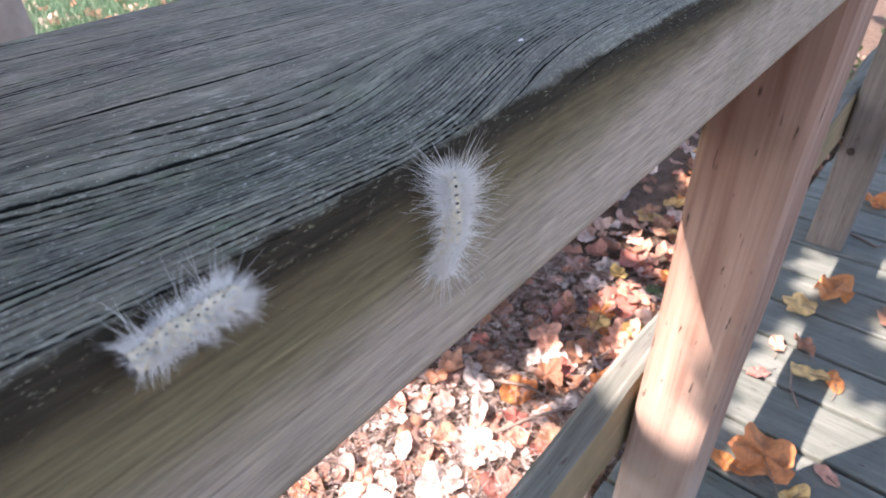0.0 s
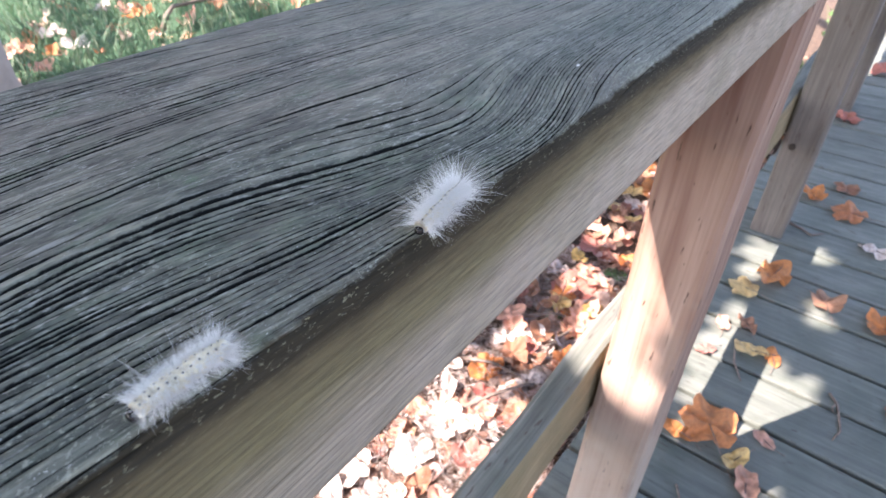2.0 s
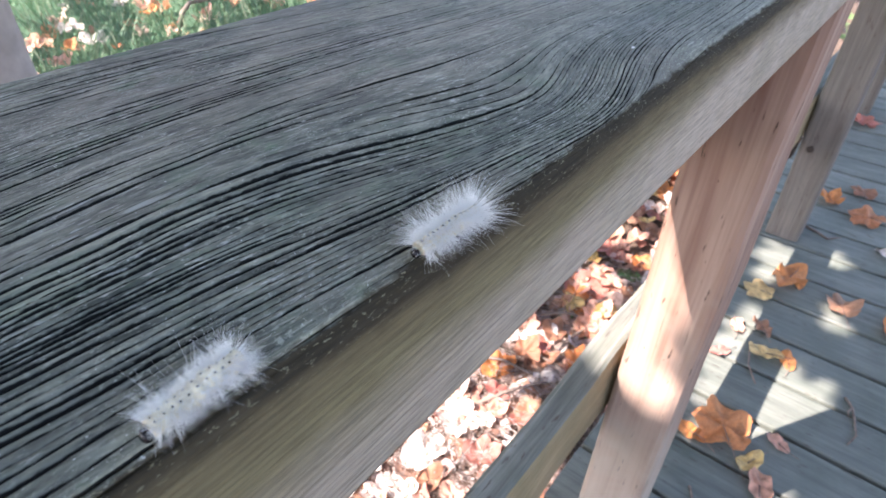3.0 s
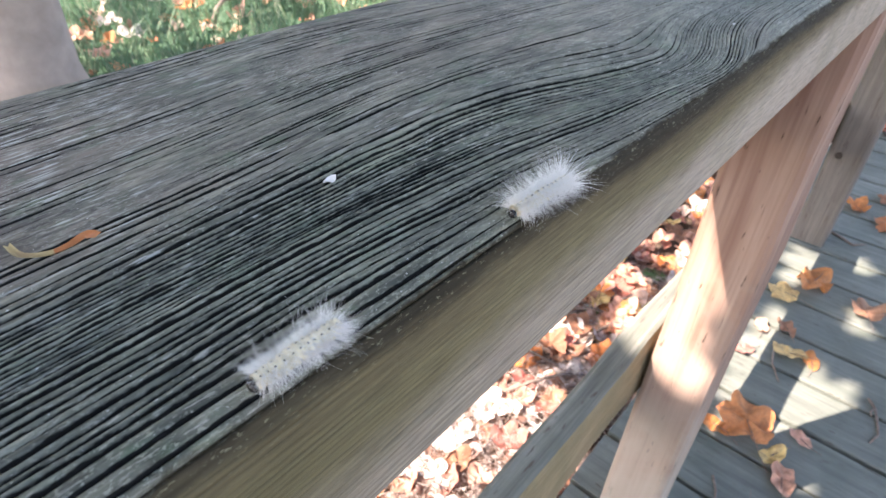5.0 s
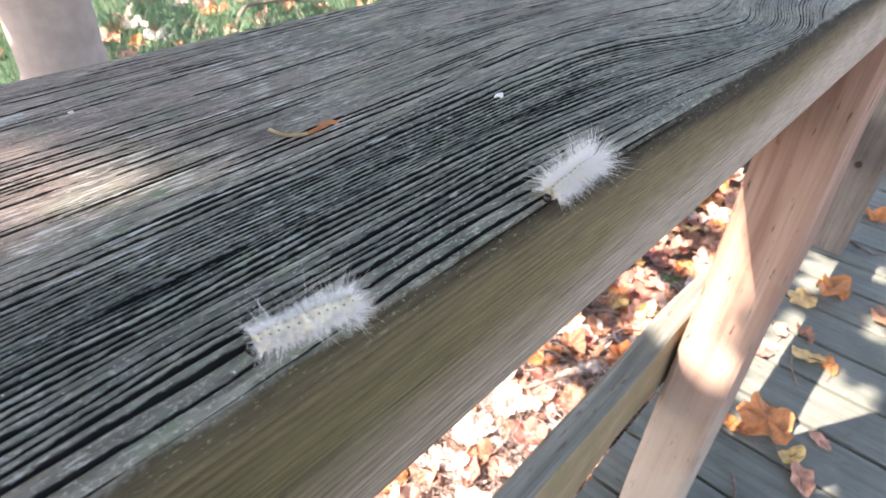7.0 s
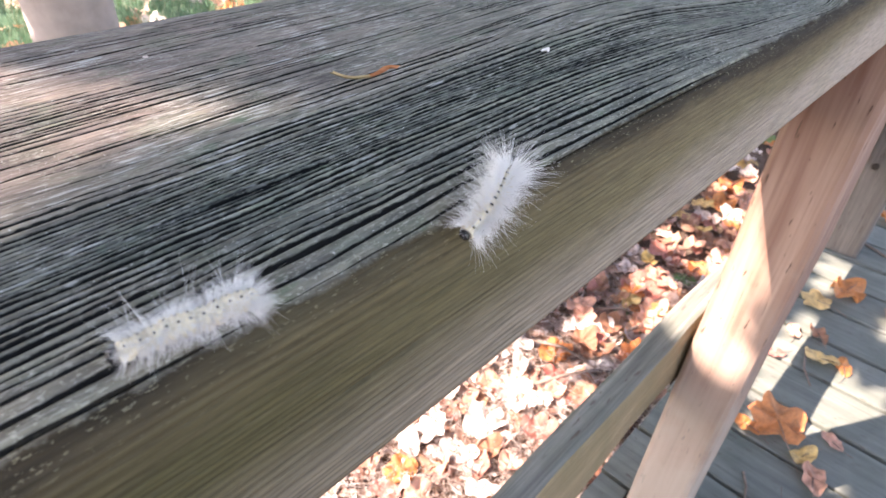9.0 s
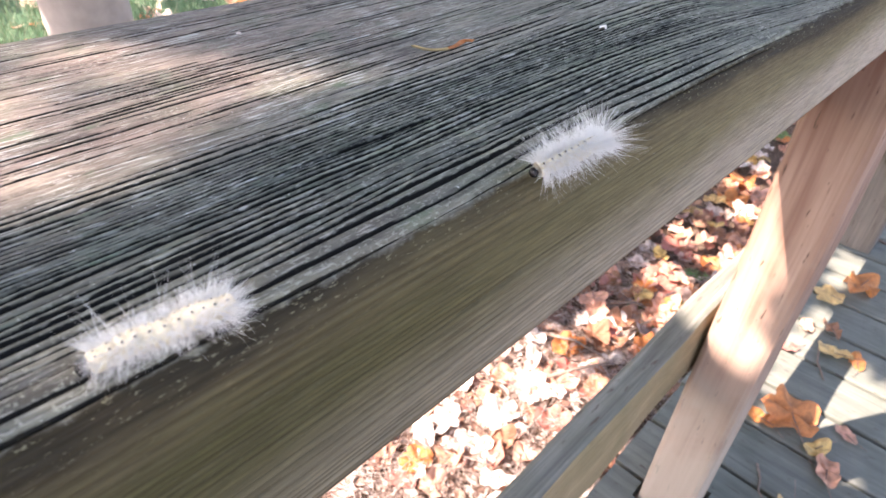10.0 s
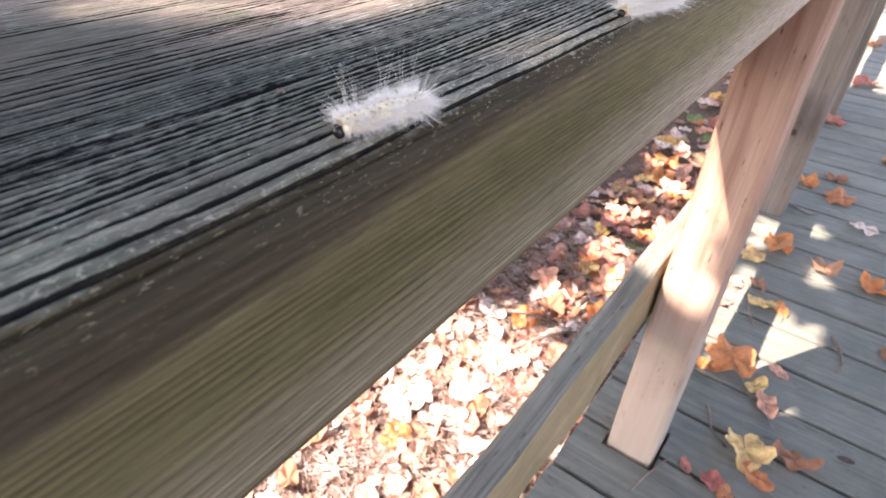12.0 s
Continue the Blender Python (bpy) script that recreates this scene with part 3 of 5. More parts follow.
    line = np.round(phase)
    fine_here, far_here = np.interp(g, table, fine_band), np.interp(g, table, far_band)
    lively = lattice(line * 0.737 + 0.2, Y / 0.055, 11)
    broken = lattice(line * 1.37 + 0.6, Y / 0.017, 14)
    quiet = step(Y, -0.21, -0.10)
    width = pitch * (0.27 * step(lively, 0.05 + 0.22 * quiet, 0.75 + 0.12 * quiet) + 0.02 - 0.05 * quiet + (0.09 + 0.07 * quiet) * (broken - 0.45) + 0.05 * fine_here) * (1 - far_here)
    width = width + far_here * (0.00062 * step(lively, 0.22, 0.80) * step(broken, 0.10, 0.6) - 0.00006)
    wide = fine_here * step(lattice(line * 0.31, Y / 0.16, 13), 0.68, 0.85)
    wide = wide * (1 - 0.8 * quiet)
    width = np.minimum(width + 0.0002 * wide, 0.00050 + 0.0002 * wide)
    width = width + 0.00022 * (1 - step(Y, -0.39, -0.32)) * step(lattice(line * 0.61 + 0.4, Y / 0.11, 15), 0.5, 0.72)
    eye = step(np.sqrt((X + 0.056) ** 2 + ((Y + 0.012) / 1.4) ** 2), 0.004, 0.026)
    width = width * (0.35 + 0.65 * eye)
    width = width * (1 - 0.5 * step(Y, -0.13, 0.05)) * (1 - 0.55 * np.exp(-((X + 0.035) / 0.02) ** 2 - ((Y + 0.035) / 0.03) ** 2))
    off = np.abs(phase - line) * pitch
    valley = np.clip((width - off) / 0.00034, 0, 1) * step(width, 0.00002, 0.0002)
    deep = valley * (0.0008 + 0.0004 * fine_here) * eye + 0.0003 * wide * eye + 0.00015 * lattice(g / 0.0009, Y / 0.03, 12)
    deep = deep + 0.0005 * (1 - far_here) * (np.clip(off / np.maximum(pitch, 1e-4), 0, 0.5) * -2 + 1) * 0.5
    zz = Z + 0.0025 * lattice(Z * 0 + 0.5, Y / 0.22, 21)
    stable = H - 0.06 + np.arange(0, 0.08, 0.0001)
    sspacing = 0.0011 + 0.0009 * lattice(np.arange(800) / 40.0, np.zeros(800), 24)
    sphase = np.interp(zz, stable, np.cumsum(0.0001 / sspacing)) + 0.75 * (lattice(zz / 0.004, Y / 0.10, 25) - 0.5)
    spitch = np.interp(zz, stable, sspacing)
    sline = np.round(sphase)
    swidth = (0.00010 + 0.00034 * step(lattice(sline * 0.9 + 0.3, Y / 0.09, 22), 0.0, 0.9)) * (1 - 0.75 * step(Y, -0.24, 0.0))
    # fine drying cracks below the middle of the edge, each following the grain for a few centimetres
    ccut = Z * 0
    for low, slope, begin, end, deepness in ((0.0213, -0.018, -0.292, -0.250, 1.0), (0.0165, -0.020, -0.325, -0.300, 0.6), (0.0300, 0.004, -0.345, -0.312, 0.8), (0.0265, -0.030, -0.215, -0.180, 0.5)):
        crack = H - low + slope * (Y + 0.25) + 0.0014 * (lattice(Z * 0 + low * 100, Y / 0.02, 27) - 0.5)
        ccut = np.maximum(ccut, deepness * np.exp(-((Z - crack) / 0.0004) ** 2) * step(Y, begin, begin + 0.015) * (1 - step(Y, end - 0.015, end)) * side)
    swidth = np.maximum(swidth, 0.0011 * ccut)
    soff = np.abs(sphase - sline) * spitch
    sdeep = np.clip((swidth - soff) / 0.0005 + 0.3, 0, 1) * (0.00028 - 0.00014 * step(Y, -0.3, -0.1)) * step(swidth, 0.0, 0.0002) + 0.0006 * ccut
    wear = 0.0016 * lattice(Z * 0 + 0.5, Y / 0.030, 31) + 0.0008 * lattice(Z * 0 + 1.5, Y / 0.011, 32)
    edge = np.exp(-(((X + H - Z) / 0.005) ** 2)) * (NX > -0.5) * (X > -0.03)
    d = top * deep + side * sdeep + edge * wear * 0.8
    swell = 0.0008 * (lattice(X / 0.03, Y / 0.12, 41) - 0.5) * top
    PX, PZ = X - NX * d, Z - np.maximum(NZ, 0) * d + swell
    nv, nc = X.shape
    verts = np.stack([PX, Y, PZ], -1).reshape(-1, 3)
    i, j = np.meshgrid(np.arange(nv - 1), np.arange(nc), indexing="ij")
    k = (j + 1) % nc
    faces = np.stack([i * nc + j, i * nc + k, (i + 1) * nc + k, (i + 1) * nc + j], -1).reshape(-1, 4)
    me = bpy.data.meshes.new("handrail")
    me.vertices.add(len(verts))
    me.vertices.foreach_set("co", verts.ravel())
    me.loops.add(faces.size)
    me.loops.foreach_set("vertex_index", faces.ravel().astype(np.int32))
    me.polygons.add(len(faces))
    me.polygons.foreach_set("loop_start", np.arange(0, faces.size, 4, dtype=np.int32))
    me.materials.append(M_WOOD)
    me.polygons.foreach_set("use_smooth", np.ones(len(faces), dtype=bool))
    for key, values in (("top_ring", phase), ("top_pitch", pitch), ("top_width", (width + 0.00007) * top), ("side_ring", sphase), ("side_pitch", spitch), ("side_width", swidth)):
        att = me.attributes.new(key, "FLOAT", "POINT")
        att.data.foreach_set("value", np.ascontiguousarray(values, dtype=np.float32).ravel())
    uv = me.uv_layers.new(name="UVMap")
    uvs = np.stack([g, Y], -1).reshape(-1, 2)[faces.ravel()]
    uv.data.foreach_set("uv", uvs.ravel())
    me.update()
    me.validate()
    thing("handrail", "weathered grey wooden handrail cap board with deep grain", "handrail", mesh=me)


build_handrail()


# ---- rails and posts ----
def build_rails():
    up = box_mesh("ledger", (-0.139, -1.7, H - TH - 0.141), (-0.101, 4.1, H - TH - 0.001), [M_RAIL, M_RAIL_SIDE], 0.003, 24, 0.002, 1, 1)
    thing("rail_ledger", "grey wooden board under the handrail cap", "rail", mesh=up)
    low = box_mesh("lower_rail", (-0.143, -1.7, 0.289), (-0.103, 4.1, 0.406), [M_RAIL, M_RAIL_SIDE], 0.009, 90, 0.0075, 2, 1)
    thing("lower_rail", "weathered lower rail, grey on top and tan below", "rail", mesh=low)


def build_post(y, lean, seed, timber, label):
    """A square post, slightly uneven, with eased corners; its foot passes through the deck."""
    me = box_mesh("post", (-0.0430, 0, -0.35), (0.0430, 0.087, H - TH - 0.002), [timber], 0.009, 16, 0.0025, seed)
    ob = thing("railing_post", label, "post", "posts of the railing", mesh=me)
    ob.matrix_basis = pose(-0.0555, y, 0.0, -lean, 0, 0)
    return ob


def knot_mesh(rx, ry, seed):
    """A dark knot: a shallow, slightly uneven oval disc with a raised rim."""
    r = random.Random(seed)
    V, F = [Vector((0, 0, 0.0006))], []
    for j, (f, z) in enumerate(((0.55, 0.0004), (0.85, 0.0012), (1.0, 0.0))):
        for k in range(18):
            a = 2 * math.pi * k / 18
            q = f * (1 + r.uniform(-.06, .06))
            V.append(Vector((rx * q * math.cos(a), ry * q * math.sin(a), z)))
    F += [(0, 1 + k, 1 + (k + 1) % 18) for k in range(18)]
    for j in range(2):
        F += [(1 + 18 * j + k, 19 + 18 * j + k, 19 + 18 * j + (k + 1) % 18, 1 + 18 * j + (k + 1) % 18) for k in range(18)]
    return mesh_from("knot", V, F, [M_KNOT], True)


build_rails()
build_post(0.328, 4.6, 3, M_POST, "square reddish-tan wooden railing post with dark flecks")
grey_post = build_post(1.460, 0.5, 4, M_POST_GREY_SHADED, "square weathered grey-brown wooden railing post")
part("knot", knot_mesh(0.008, 0.010, 1), grey_post, "small dark knot", pose(-0.017, -0.0026, 0.274, 90, 0, 0))
build_post(2.560, 0.5, 5, M_POST_GREY_SHADED, "square weathered grey-brown wooden railing post")
build_post(-0.760, 1.0, 6, M_POST_GREY_SHADED, "square weathered grey-brown wooden railing post")


# ---- fallen leaves, twigs ----
LEAF_MATS = {"o": (M_ORANGE, "orange"), "b": (M_BROWN, "brown"), "r": (M_RED, "dull red"), "y": (M_YELLOW, "yellow"), "p": (M_PALE, "pale tan"), "g": (M_GREEN, "green"), "s": (M_SALMON, "salmon-orange")}


def build_leaf(x, y, z, size, colour, kind, turn, curl, tilt, where, seed):
    r = random.Random(seed)
    mat, word = LEAF_MATS[colour]
    verts, faces = leaf_shape(kind, size, curl * 0.68, r, 5, 60)
    ob = thing("fallen_leaf", f"{'curled' if curl > 0.6 else 'dry'} {word} {'lobed' if kind == 'lobed' else 'oval'} autumn leaf lying on the {where}", "leaf", "fallen leaves")
    ob.matrix_basis = pose(x, y, z, tilt, r.uniform(-6, 6), turn)
    part("blade", mesh_from("blade", verts, faces, [mat], True), ob)
    tip = Vector(verts[0])
    sv, sf = tube([tip + Vector((0, 0, 0.001)), tip + Vector((r.uniform(-.1, .1), -0.42, 0.03 + 0.05 * r.random())) * size, tip + Vector((r.uniform(-.25, .25), -0.85, 0.02)) * size], (0.0011, 0.0008, 0.0009), 5)
    part("stalk", mesh_from("stalk", sv, sf, [M_TWIG], True), ob, "thin brown leaf stalk")


# x, y, size, colour, kind, turn, curl, tilt
DECK_LEAVES = (
    (0.031, 0.695, 0.125, "o", "lobed", 30, 1.2, 8), (-0.015, 0.655, 0.070, "o", "oval", 80, 0.7, 0),
    (0.096, 0.655, 0.062, "y", "oval", 150, 0.9, 0), (0.126, 0.618, 0.075, "s", "oval", 20, 0.8, 0),
    (0.128, 0.737, 0.050, "s", "oval", 60, 0.5, 0), (0.009, 1.041, 0.065, "b", "oval", 40, 1.0, 0),
    (0.041, 0.963, 0.075, "y", "oval", 100, 0.7, 0), (0.086, 0.972, 0.060, "o", "oval", 20, 0.6, 0),
    (-0.030, 1.175, 0.085, "y", "lobed", 90, 0.6, 0), (0.012, 1.265, 0.140, "o", "oval", 170, 1.1, 12),
    (0.143, 1.231, 0.090, "b", "lobed", 20, 0.8, 0), (0.009, 1.763, 0.085, "o", "lobed", 60, 0.9, 10),
    (0.083, 1.864, 0.085, "b", "lobed", 10, 0.7, 0), (0.121, 1.706, 0.110, "o", "lobed", 75, 0.8, 0),
    (0.205, 1.541, 0.085, "p", "oval", 70, 0.8, 0), (0.266, 1.220, 0.090, "o", "lobed", 130, 0.7, 0),
    (0.118, 0.470, 0.100, "y", "lobed", 200, 1.0, 0), (0.155, 0.425, 0.065, "o", "oval", 60, 0.8, 0),
    (0.041, 0.369, 0.035, "r", "oval", 30, 0.6, 0), (0.090, 0.363, 0.050, "r", "lobed", 70, 0.6, 0),
    (0.118, 0.350, 0.050, "o", "oval", 10, 0.6, 0), (0.200, 0.503, 0.085, "b", "oval", 98, 1.1, 0),
    (-0.009, 2.447, 0.100, "r", "lobed", 0, 0.8, 0), (0.048, 3.104, 0.130, "r", "lobed", 40, 0.9, 0),
    (-0.013, 3.966, 0.110, "b", "lobed", 40, 0.9, 0), (-0.040, 0.905, 0.050, "r", "oval", 140, 0.6, 0),
    (-0.035, 1.010, 0.055, "s", "oval", 20, 0.9, 0), (0.33, 0.95, 0.07, "b", "oval", 50, 0.7, 0),
    (0.24, 2.15, 0.09, "o", "lobed", 50, 0.7, 0), (0.36, 1.75, 0.08, "b", "lobed", 150, 0.7, 0))
for i, (x, y, s, c, k, turn, curl, tilt) in enumerate(DECK_LEAVES):
    build_leaf(x, y, 0.001, s, c, k, turn, curl, tilt, "deck", 100 + i)

GROUND_LEAVES = (
    (-0.406, 0.988, 0.135, "r", "lobed", 40, 0.6, 8), (-0.448, 1.215, 0.125, "r", "lobed", 150, 0.6, 5),
    (-0.398, 0.866, 0.058, "g", "oval", 70, 0.4, 5), (-0.394, 0.746, 0.115, "p", "lobed", 20, 0.6, 5),
    (-0.343, 0.800, 0.060, "y", "oval", 80, 0.5, 5), (-0.459, 0.731, 0.085, "p", "lobed", 170, 1.0, 10),
    (-0.434, 0.608, 0.090, "o", "lobed", 60, 0.9, 8), (-0.500, 1.130, 0.085, "p", "lobed", 100, 0.8, 8),
    (-0.419, 0.436, 0.100, "p", "lobed", 10, 0.7, 4), (-0.422, 0.327, 0.105, "p", "lobed", 80, 0.6, 4),
    (-0.416, 0.235, 0.085, "p", "oval", 120, 0.7, 4), (-0.525, 2.293, 0.090, "g", "lobed", 0, 0.5, 10),
    (-0.407, 2.112, 0.085, "g", "lobed", 40, 0.5, 10), (-0.540, 1.960, 0.100, "y", "lobed", 20, 0.7, 6),
    (-0.474, 1.776, 0.130, "o", "lobed", 120, 0.9, 6), (-0.449, 1.613, 0.110, "o", "lobed", 30, 0.9, 8),
    (-0.368, 1.560, 0.110, "p", "lobed", 75, 0.7, 6), (-0.330, 1.020, 0.085, "b", "lobed", 10, 0.7, 6),
    (-0.300, 0.900, 0.080, "b", "oval", 130, 0.8, 6), (-0.465, 0.118, 0.080, "o", "lobed", 50, 0.8, 6),
    (-0.345, 1.130, 0.075, "g", "lobed", 200, 0.5, 5), (-0.310, 0.680, 0.085, "p", "lobed", 60, 0.7, 4),
    (-0.300, 0.540, 0.080, "b", "lobed", 110, 0.8, 4), (-0.330, 0.400, 0.080, "r", "lobed", 30, 0.8, 4),
    (-0.250, 0.480, 0.070, "r", "oval", 60, 0.7, 4), (-0.36, 1.36, 0.10, "b", "lobed", 60, 0.7, 4),
    (-0.29, 0.98, 0.05, "g", "oval", 30, 0.5, 8), (-0.31, 0.84, 0.045, "g", "oval", 120, 0.5, 8), (-0.52, 1.45, 0.10, "y", "lobed", 160, 0.7, 4), (-0.23, 0.70, 0.065, "p", "oval", 20, 0.8, 4),
    (-0.22, 0.28, 0.07, "p", "lobed", 100, 0.8, 4), (-0.28, 0.15, 0.085, "p", "lobed", 40, 0.7, 4))
for i, (x, y, s, c, k, turn, curl, tilt) in enumerate(GROUND_LEAVES):
    build_leaf(x, y, GROUND + 0.016, s, c, k, turn, curl, tilt, "leaf-strewn ground", 300 + i)


picks = random.Random(77)
for i in range(104):      # loose leaves of the shaded strip beside the deck
    y = 0.72 + 1.9 * picks.random() ** 1.2
    build_leaf(picks.uniform(-0.56, -0.20), y, GROUND + 0.022 + 0.012 * picks.random(), picks.uniform(0.05, 0.095), picks.choice("ssbboopyrs"), picks.choice(("lobed", "lobed", "oval")), picks.uniform(0, 360), picks.uniform(0.6, 1.1), picks.uniform(-8, 12), "leaf-strewn ground", 700 + i)

for i in range(38):      # dry leaves of the sunlit strip, whitened in colour for the sun's glare
    build_leaf(picks.uniform(-0.62, -0.20), picks.uniform(-0.15, 0.72), GROUND + 0.020 + 0.014 * picks.random(), picks.uniform(0.04, 0.085), picks.choice("pppsbbr"), picks.choice(("lobed", "oval", "oval")), picks.uniform(0, 360), picks.uniform(0.6, 1.2), picks.uniform(-8, 14), "leaf-strewn ground", 900 + i)

MEADOW_LEAVES = (
    (-3.34, 0.83, 0.15, "s", "lobed", 70, 0.8, 10), (-4.20, 1.57, 0.16, "p", "oval", 40, 0.7, 10), (-3.87, 1.60, 0.13, "o", "oval", 0, 0.9, 10), (-3.85, 1.11, 0.15, "p", "lobed", 60, 0.9, 10),
    (-3.66, 0.76, 0.20, "s", "lobed", 20, 0.9, 10), (-3.68, 0.86, 0.16, "s", "lobed", 90, 0.9, 10), (-3.53, 0.96, 0.13, "o", "oval", 50, 1.0, 8),
    (-3.55, 1.10, 0.18, "p", "lobed", 110, 0.8, 10), (-4.00, 1.65, 0.18, "s", "lobed", 140, 1.0, 15), (-3.57, 1.82, 0.13, "s", "oval", 30, 0.9, 10))
for i, (x, y, s, c, k, turn, curl, tilt) in enumerate(MEADOW_LEAVES):
    build_leaf(x, y, GROUND + 0.05, s, c, k, turn, curl, tilt, "grass", 500 + i)


def build_twig(points, radius, label):
    v, f = tube(points, [radius * (1 - 0.45 * i / (len(points) - 1)) for i in range(len(points))], 7)
    thing("twig", label, "twig", "twigs", mesh=mesh_from("twig", v, f, [M_TWIG], True))


build_twig(((0.029, 0.540, 0.006), (0.045, 0.515, 0.004), (0.052, 0.488, 0.003), (0.090, 0.459, 0.003)), 0.0025, "thin grey twig lying on the deck boards")
build_twig(((0.206, 0.940, 0.003), (0.222, 0.918, 0.005), (0.232, 0.885, 0.004), (0.241, 0.850, 0.003), (0.232, 0.818, 0.003)), 0.003, "bent grey twig lying on the deck boards")
build_twig(((0.222, 0.918, 0.004), (0.216, 0.900, 0.007), (0.219, 0.885, 0.009)), 0.002, "short forked twig tip on the deck")
build_twig(((0.010, 0.960, 0.003), (0.022, 0.905, 0.005), (0.050, 0.860, 0.003)), 0.0028, "curved grey twig lying on the deck boards")
build_twig(((-0.013, 1.560, 0.004), (0.022, 1.545, 0.006), (0.050, 1.530, 0.004), (0.078, 1.562, 0.003)), 0.004, "forked grey twig beside the post")
build_twig(((0.008, 0.359, 0.002), (-0.010, 0.305, 0.003), (-0.022, 0.250, 0.002)), 0.002, "thin twig lying at the foot of the post")
build_twig(((-0.419, 0.470, GROUND + 0.03), (-0.375, 0.555, GROUND + 0.035), (-0.335, 0.627, GROUND + 0.03), (-0.30, 0.66, GROUND + 0.025)), 0.005, "brown stick lying across dead leaves")
build_twig(((-0.50, 0.60, GROUND + 0.03), (-0.43, 0.625, GROUND + 0.04), (-0.357, 0.637, GROUND + 0.032)), 0.0045, "brown stick lying across dead leaves")
build_twig(((-0.42, 0.72, GROUND + 0.02), (-0.36, 0.69, GROUND + 0.04), (-0.31, 0.70, GROUND + 0.03)), 0.0035, "short brown stick among dead leaves")


build_twig(((-3.53, 1.60, GROUND + 0.03), (-3.58, 1.67, GROUND + 0.09), (-3.66, 1.77, GROUND + 0.11), (-3.65, 1.95, GROUND + 0.11), (-3.63, 2.12, GROUND + 0.10), (-3.60, 2.35, GROUND + 0.05)), 0.016, "bent brown branch lying in the grass")


build_twig(((-0.47, 0.80, GROUND + 0.03), (-0.40, 0.86, GROUND + 0.04), (-0.33, 0.88, GROUND + 0.035)), 0.004, "thin grey-brown stick on the leaf litter")
build_twig(((-0.36, 0.74, GROUND + 0.035), (-0.33, 0.84, GROUND + 0.045), (-0.27, 0.92, GROUND + 0.03)), 0.0035, "thin grey-brown stick on the leaf litter")


def build_weed(x, y, z, seed):
    r = random.Random(seed)
    weed = thing("weed", "small green broad-leaved weed growing beside the railing post", "plant", "weeds beside the deck")
    weed.matrix_basis = pose(x, y, z)
    for k in range(4):
        lean = Vector((r.uniform(-.5, .5), r.uniform(-.5, .5), 1)) * r.uniform(0.16, 0.30)
        v, f = tube([Vector((0, 0, 0)), lean * 0.5 + Vector((0, 0, 0.02)), lean], (0.002, 0.0015, 0.001), 5)
        stem = part("stem", mesh_from("stem", v, f, [M_GREEN], True), weed)
        for j in range(4):
            lv, lf = leaf_shape("oval", r.uniform(0.04, 0.075), 0.4, r, 3, 20)
            m = Matrix.Translation(lean * (0.35 + 0.2 * j)) @ pose(0, 0, 0, r.uniform(-35, 35), r.uniform(-35, 35), r.uniform(0, 360)) @ Matrix.Translation((0, 0.025, 0))
            part("leaf", mesh_from("leaf", lv, lf, [M_GREEN], True), stem, "", m)


build_weed(-0.19, 2.50, GROUND, 1)
build_weed(-0.21, 2.78, GROUND, 2)
build_weed(-0.30, 2.15, GROUND, 3)
build_weed(-0.20, 3.30, GROUND, 4)


# ---- litter, needles and grass: uncountable ----
def scatter(name, label, category, count, region, maker, mat, pile=0.02):
    r = random.Random(len(name) * 31 + count)
    V, F = [], []
    for _ in range(count):
        x, y = region(r)
        if x is None:
            continue
        v, f = maker(r)
        m = pose(x, y, GROUND + r.uniform(0.001, pile), r.uniform(-22, 22), r.uniform(-22, 22), r.uniform(0, 360))
        o = len(V)
        V += [m @ p for p in v]
        F += [tuple(o + i for i in q) for q in f]
    thing(name, label, category, kind="stuff", mesh=mesh_from(name, V, F, [mat], True))


def beside(r):
    return r.uniform(-1.45, -0.17), r.uniform(-0.7, 3.6)


def near_strip(r):
    return r.uniform(-0.75, -0.165), -0.35 + 2.05 * r.random() ** 1.25


def sunny_strip(r):
    return r.uniform(-0.75, -0.165), -0.35 + 1.5 * r.random() ** 1.3


def meadow(r):
    return -1.2 - 6.0 * r.random() ** 1.5, r.uniform(-2.2, 6.0)


def small_leaf(r):
    return leaf_shape(r.choice(("lobed", "oval")), r.uniform(0.025, 0.08), r.uniform(0.3, 1.1), r, 2, 16)


def broad_leaf(r):
    return leaf_shape("lobed", r.uniform(0.07, 0.17), r.uniform(0.4, 1.2), r, 2, 20)


def crumb(r):
    n = r.uniform(0.010, 0.034)
    w = n * r.uniform(0.12, 0.4)
    return [Vector((-w, -n * .4, 0)), Vector((w * .8, -n * .5, .002)), Vector((w, n * .1, n * .07)), Vector((w * .1, n * .5, .001)), Vector((-w * .7, n * .2, n * .1))], [(0, 1, 2), (0, 2, 3), (0, 3, 4)]


def needle(r):
    n = r.uniform(0.025, 0.085)
    b = r.uniform(-0.2, 0.2) * n
    w = r.uniform(0.0004, 0.0009)
    return tube([Vector((0, -n / 2, 0)), Vector((b, 0, 0.004)), Vector((0, n / 2, 0))], (w, w, w * 0.5), 3)


def blade(r):
    n = r.uniform(0.07, 0.20)
    b = r.uniform(-0.6, 0.6) * n
    c = r.uniform(-0.6, 0.6) * n
    w = r.uniform(0.002, 0.004)
    return [Vector((-w, 0, 0)), Vector((w, 0, 0)), Vector((b * .4 + w, c * .4, n * .55)), Vector((b * .4 - w, c * .4, n * .55)), Vector((b, c, n * .9))], [(0, 1, 2, 3), (3, 2, 4)]


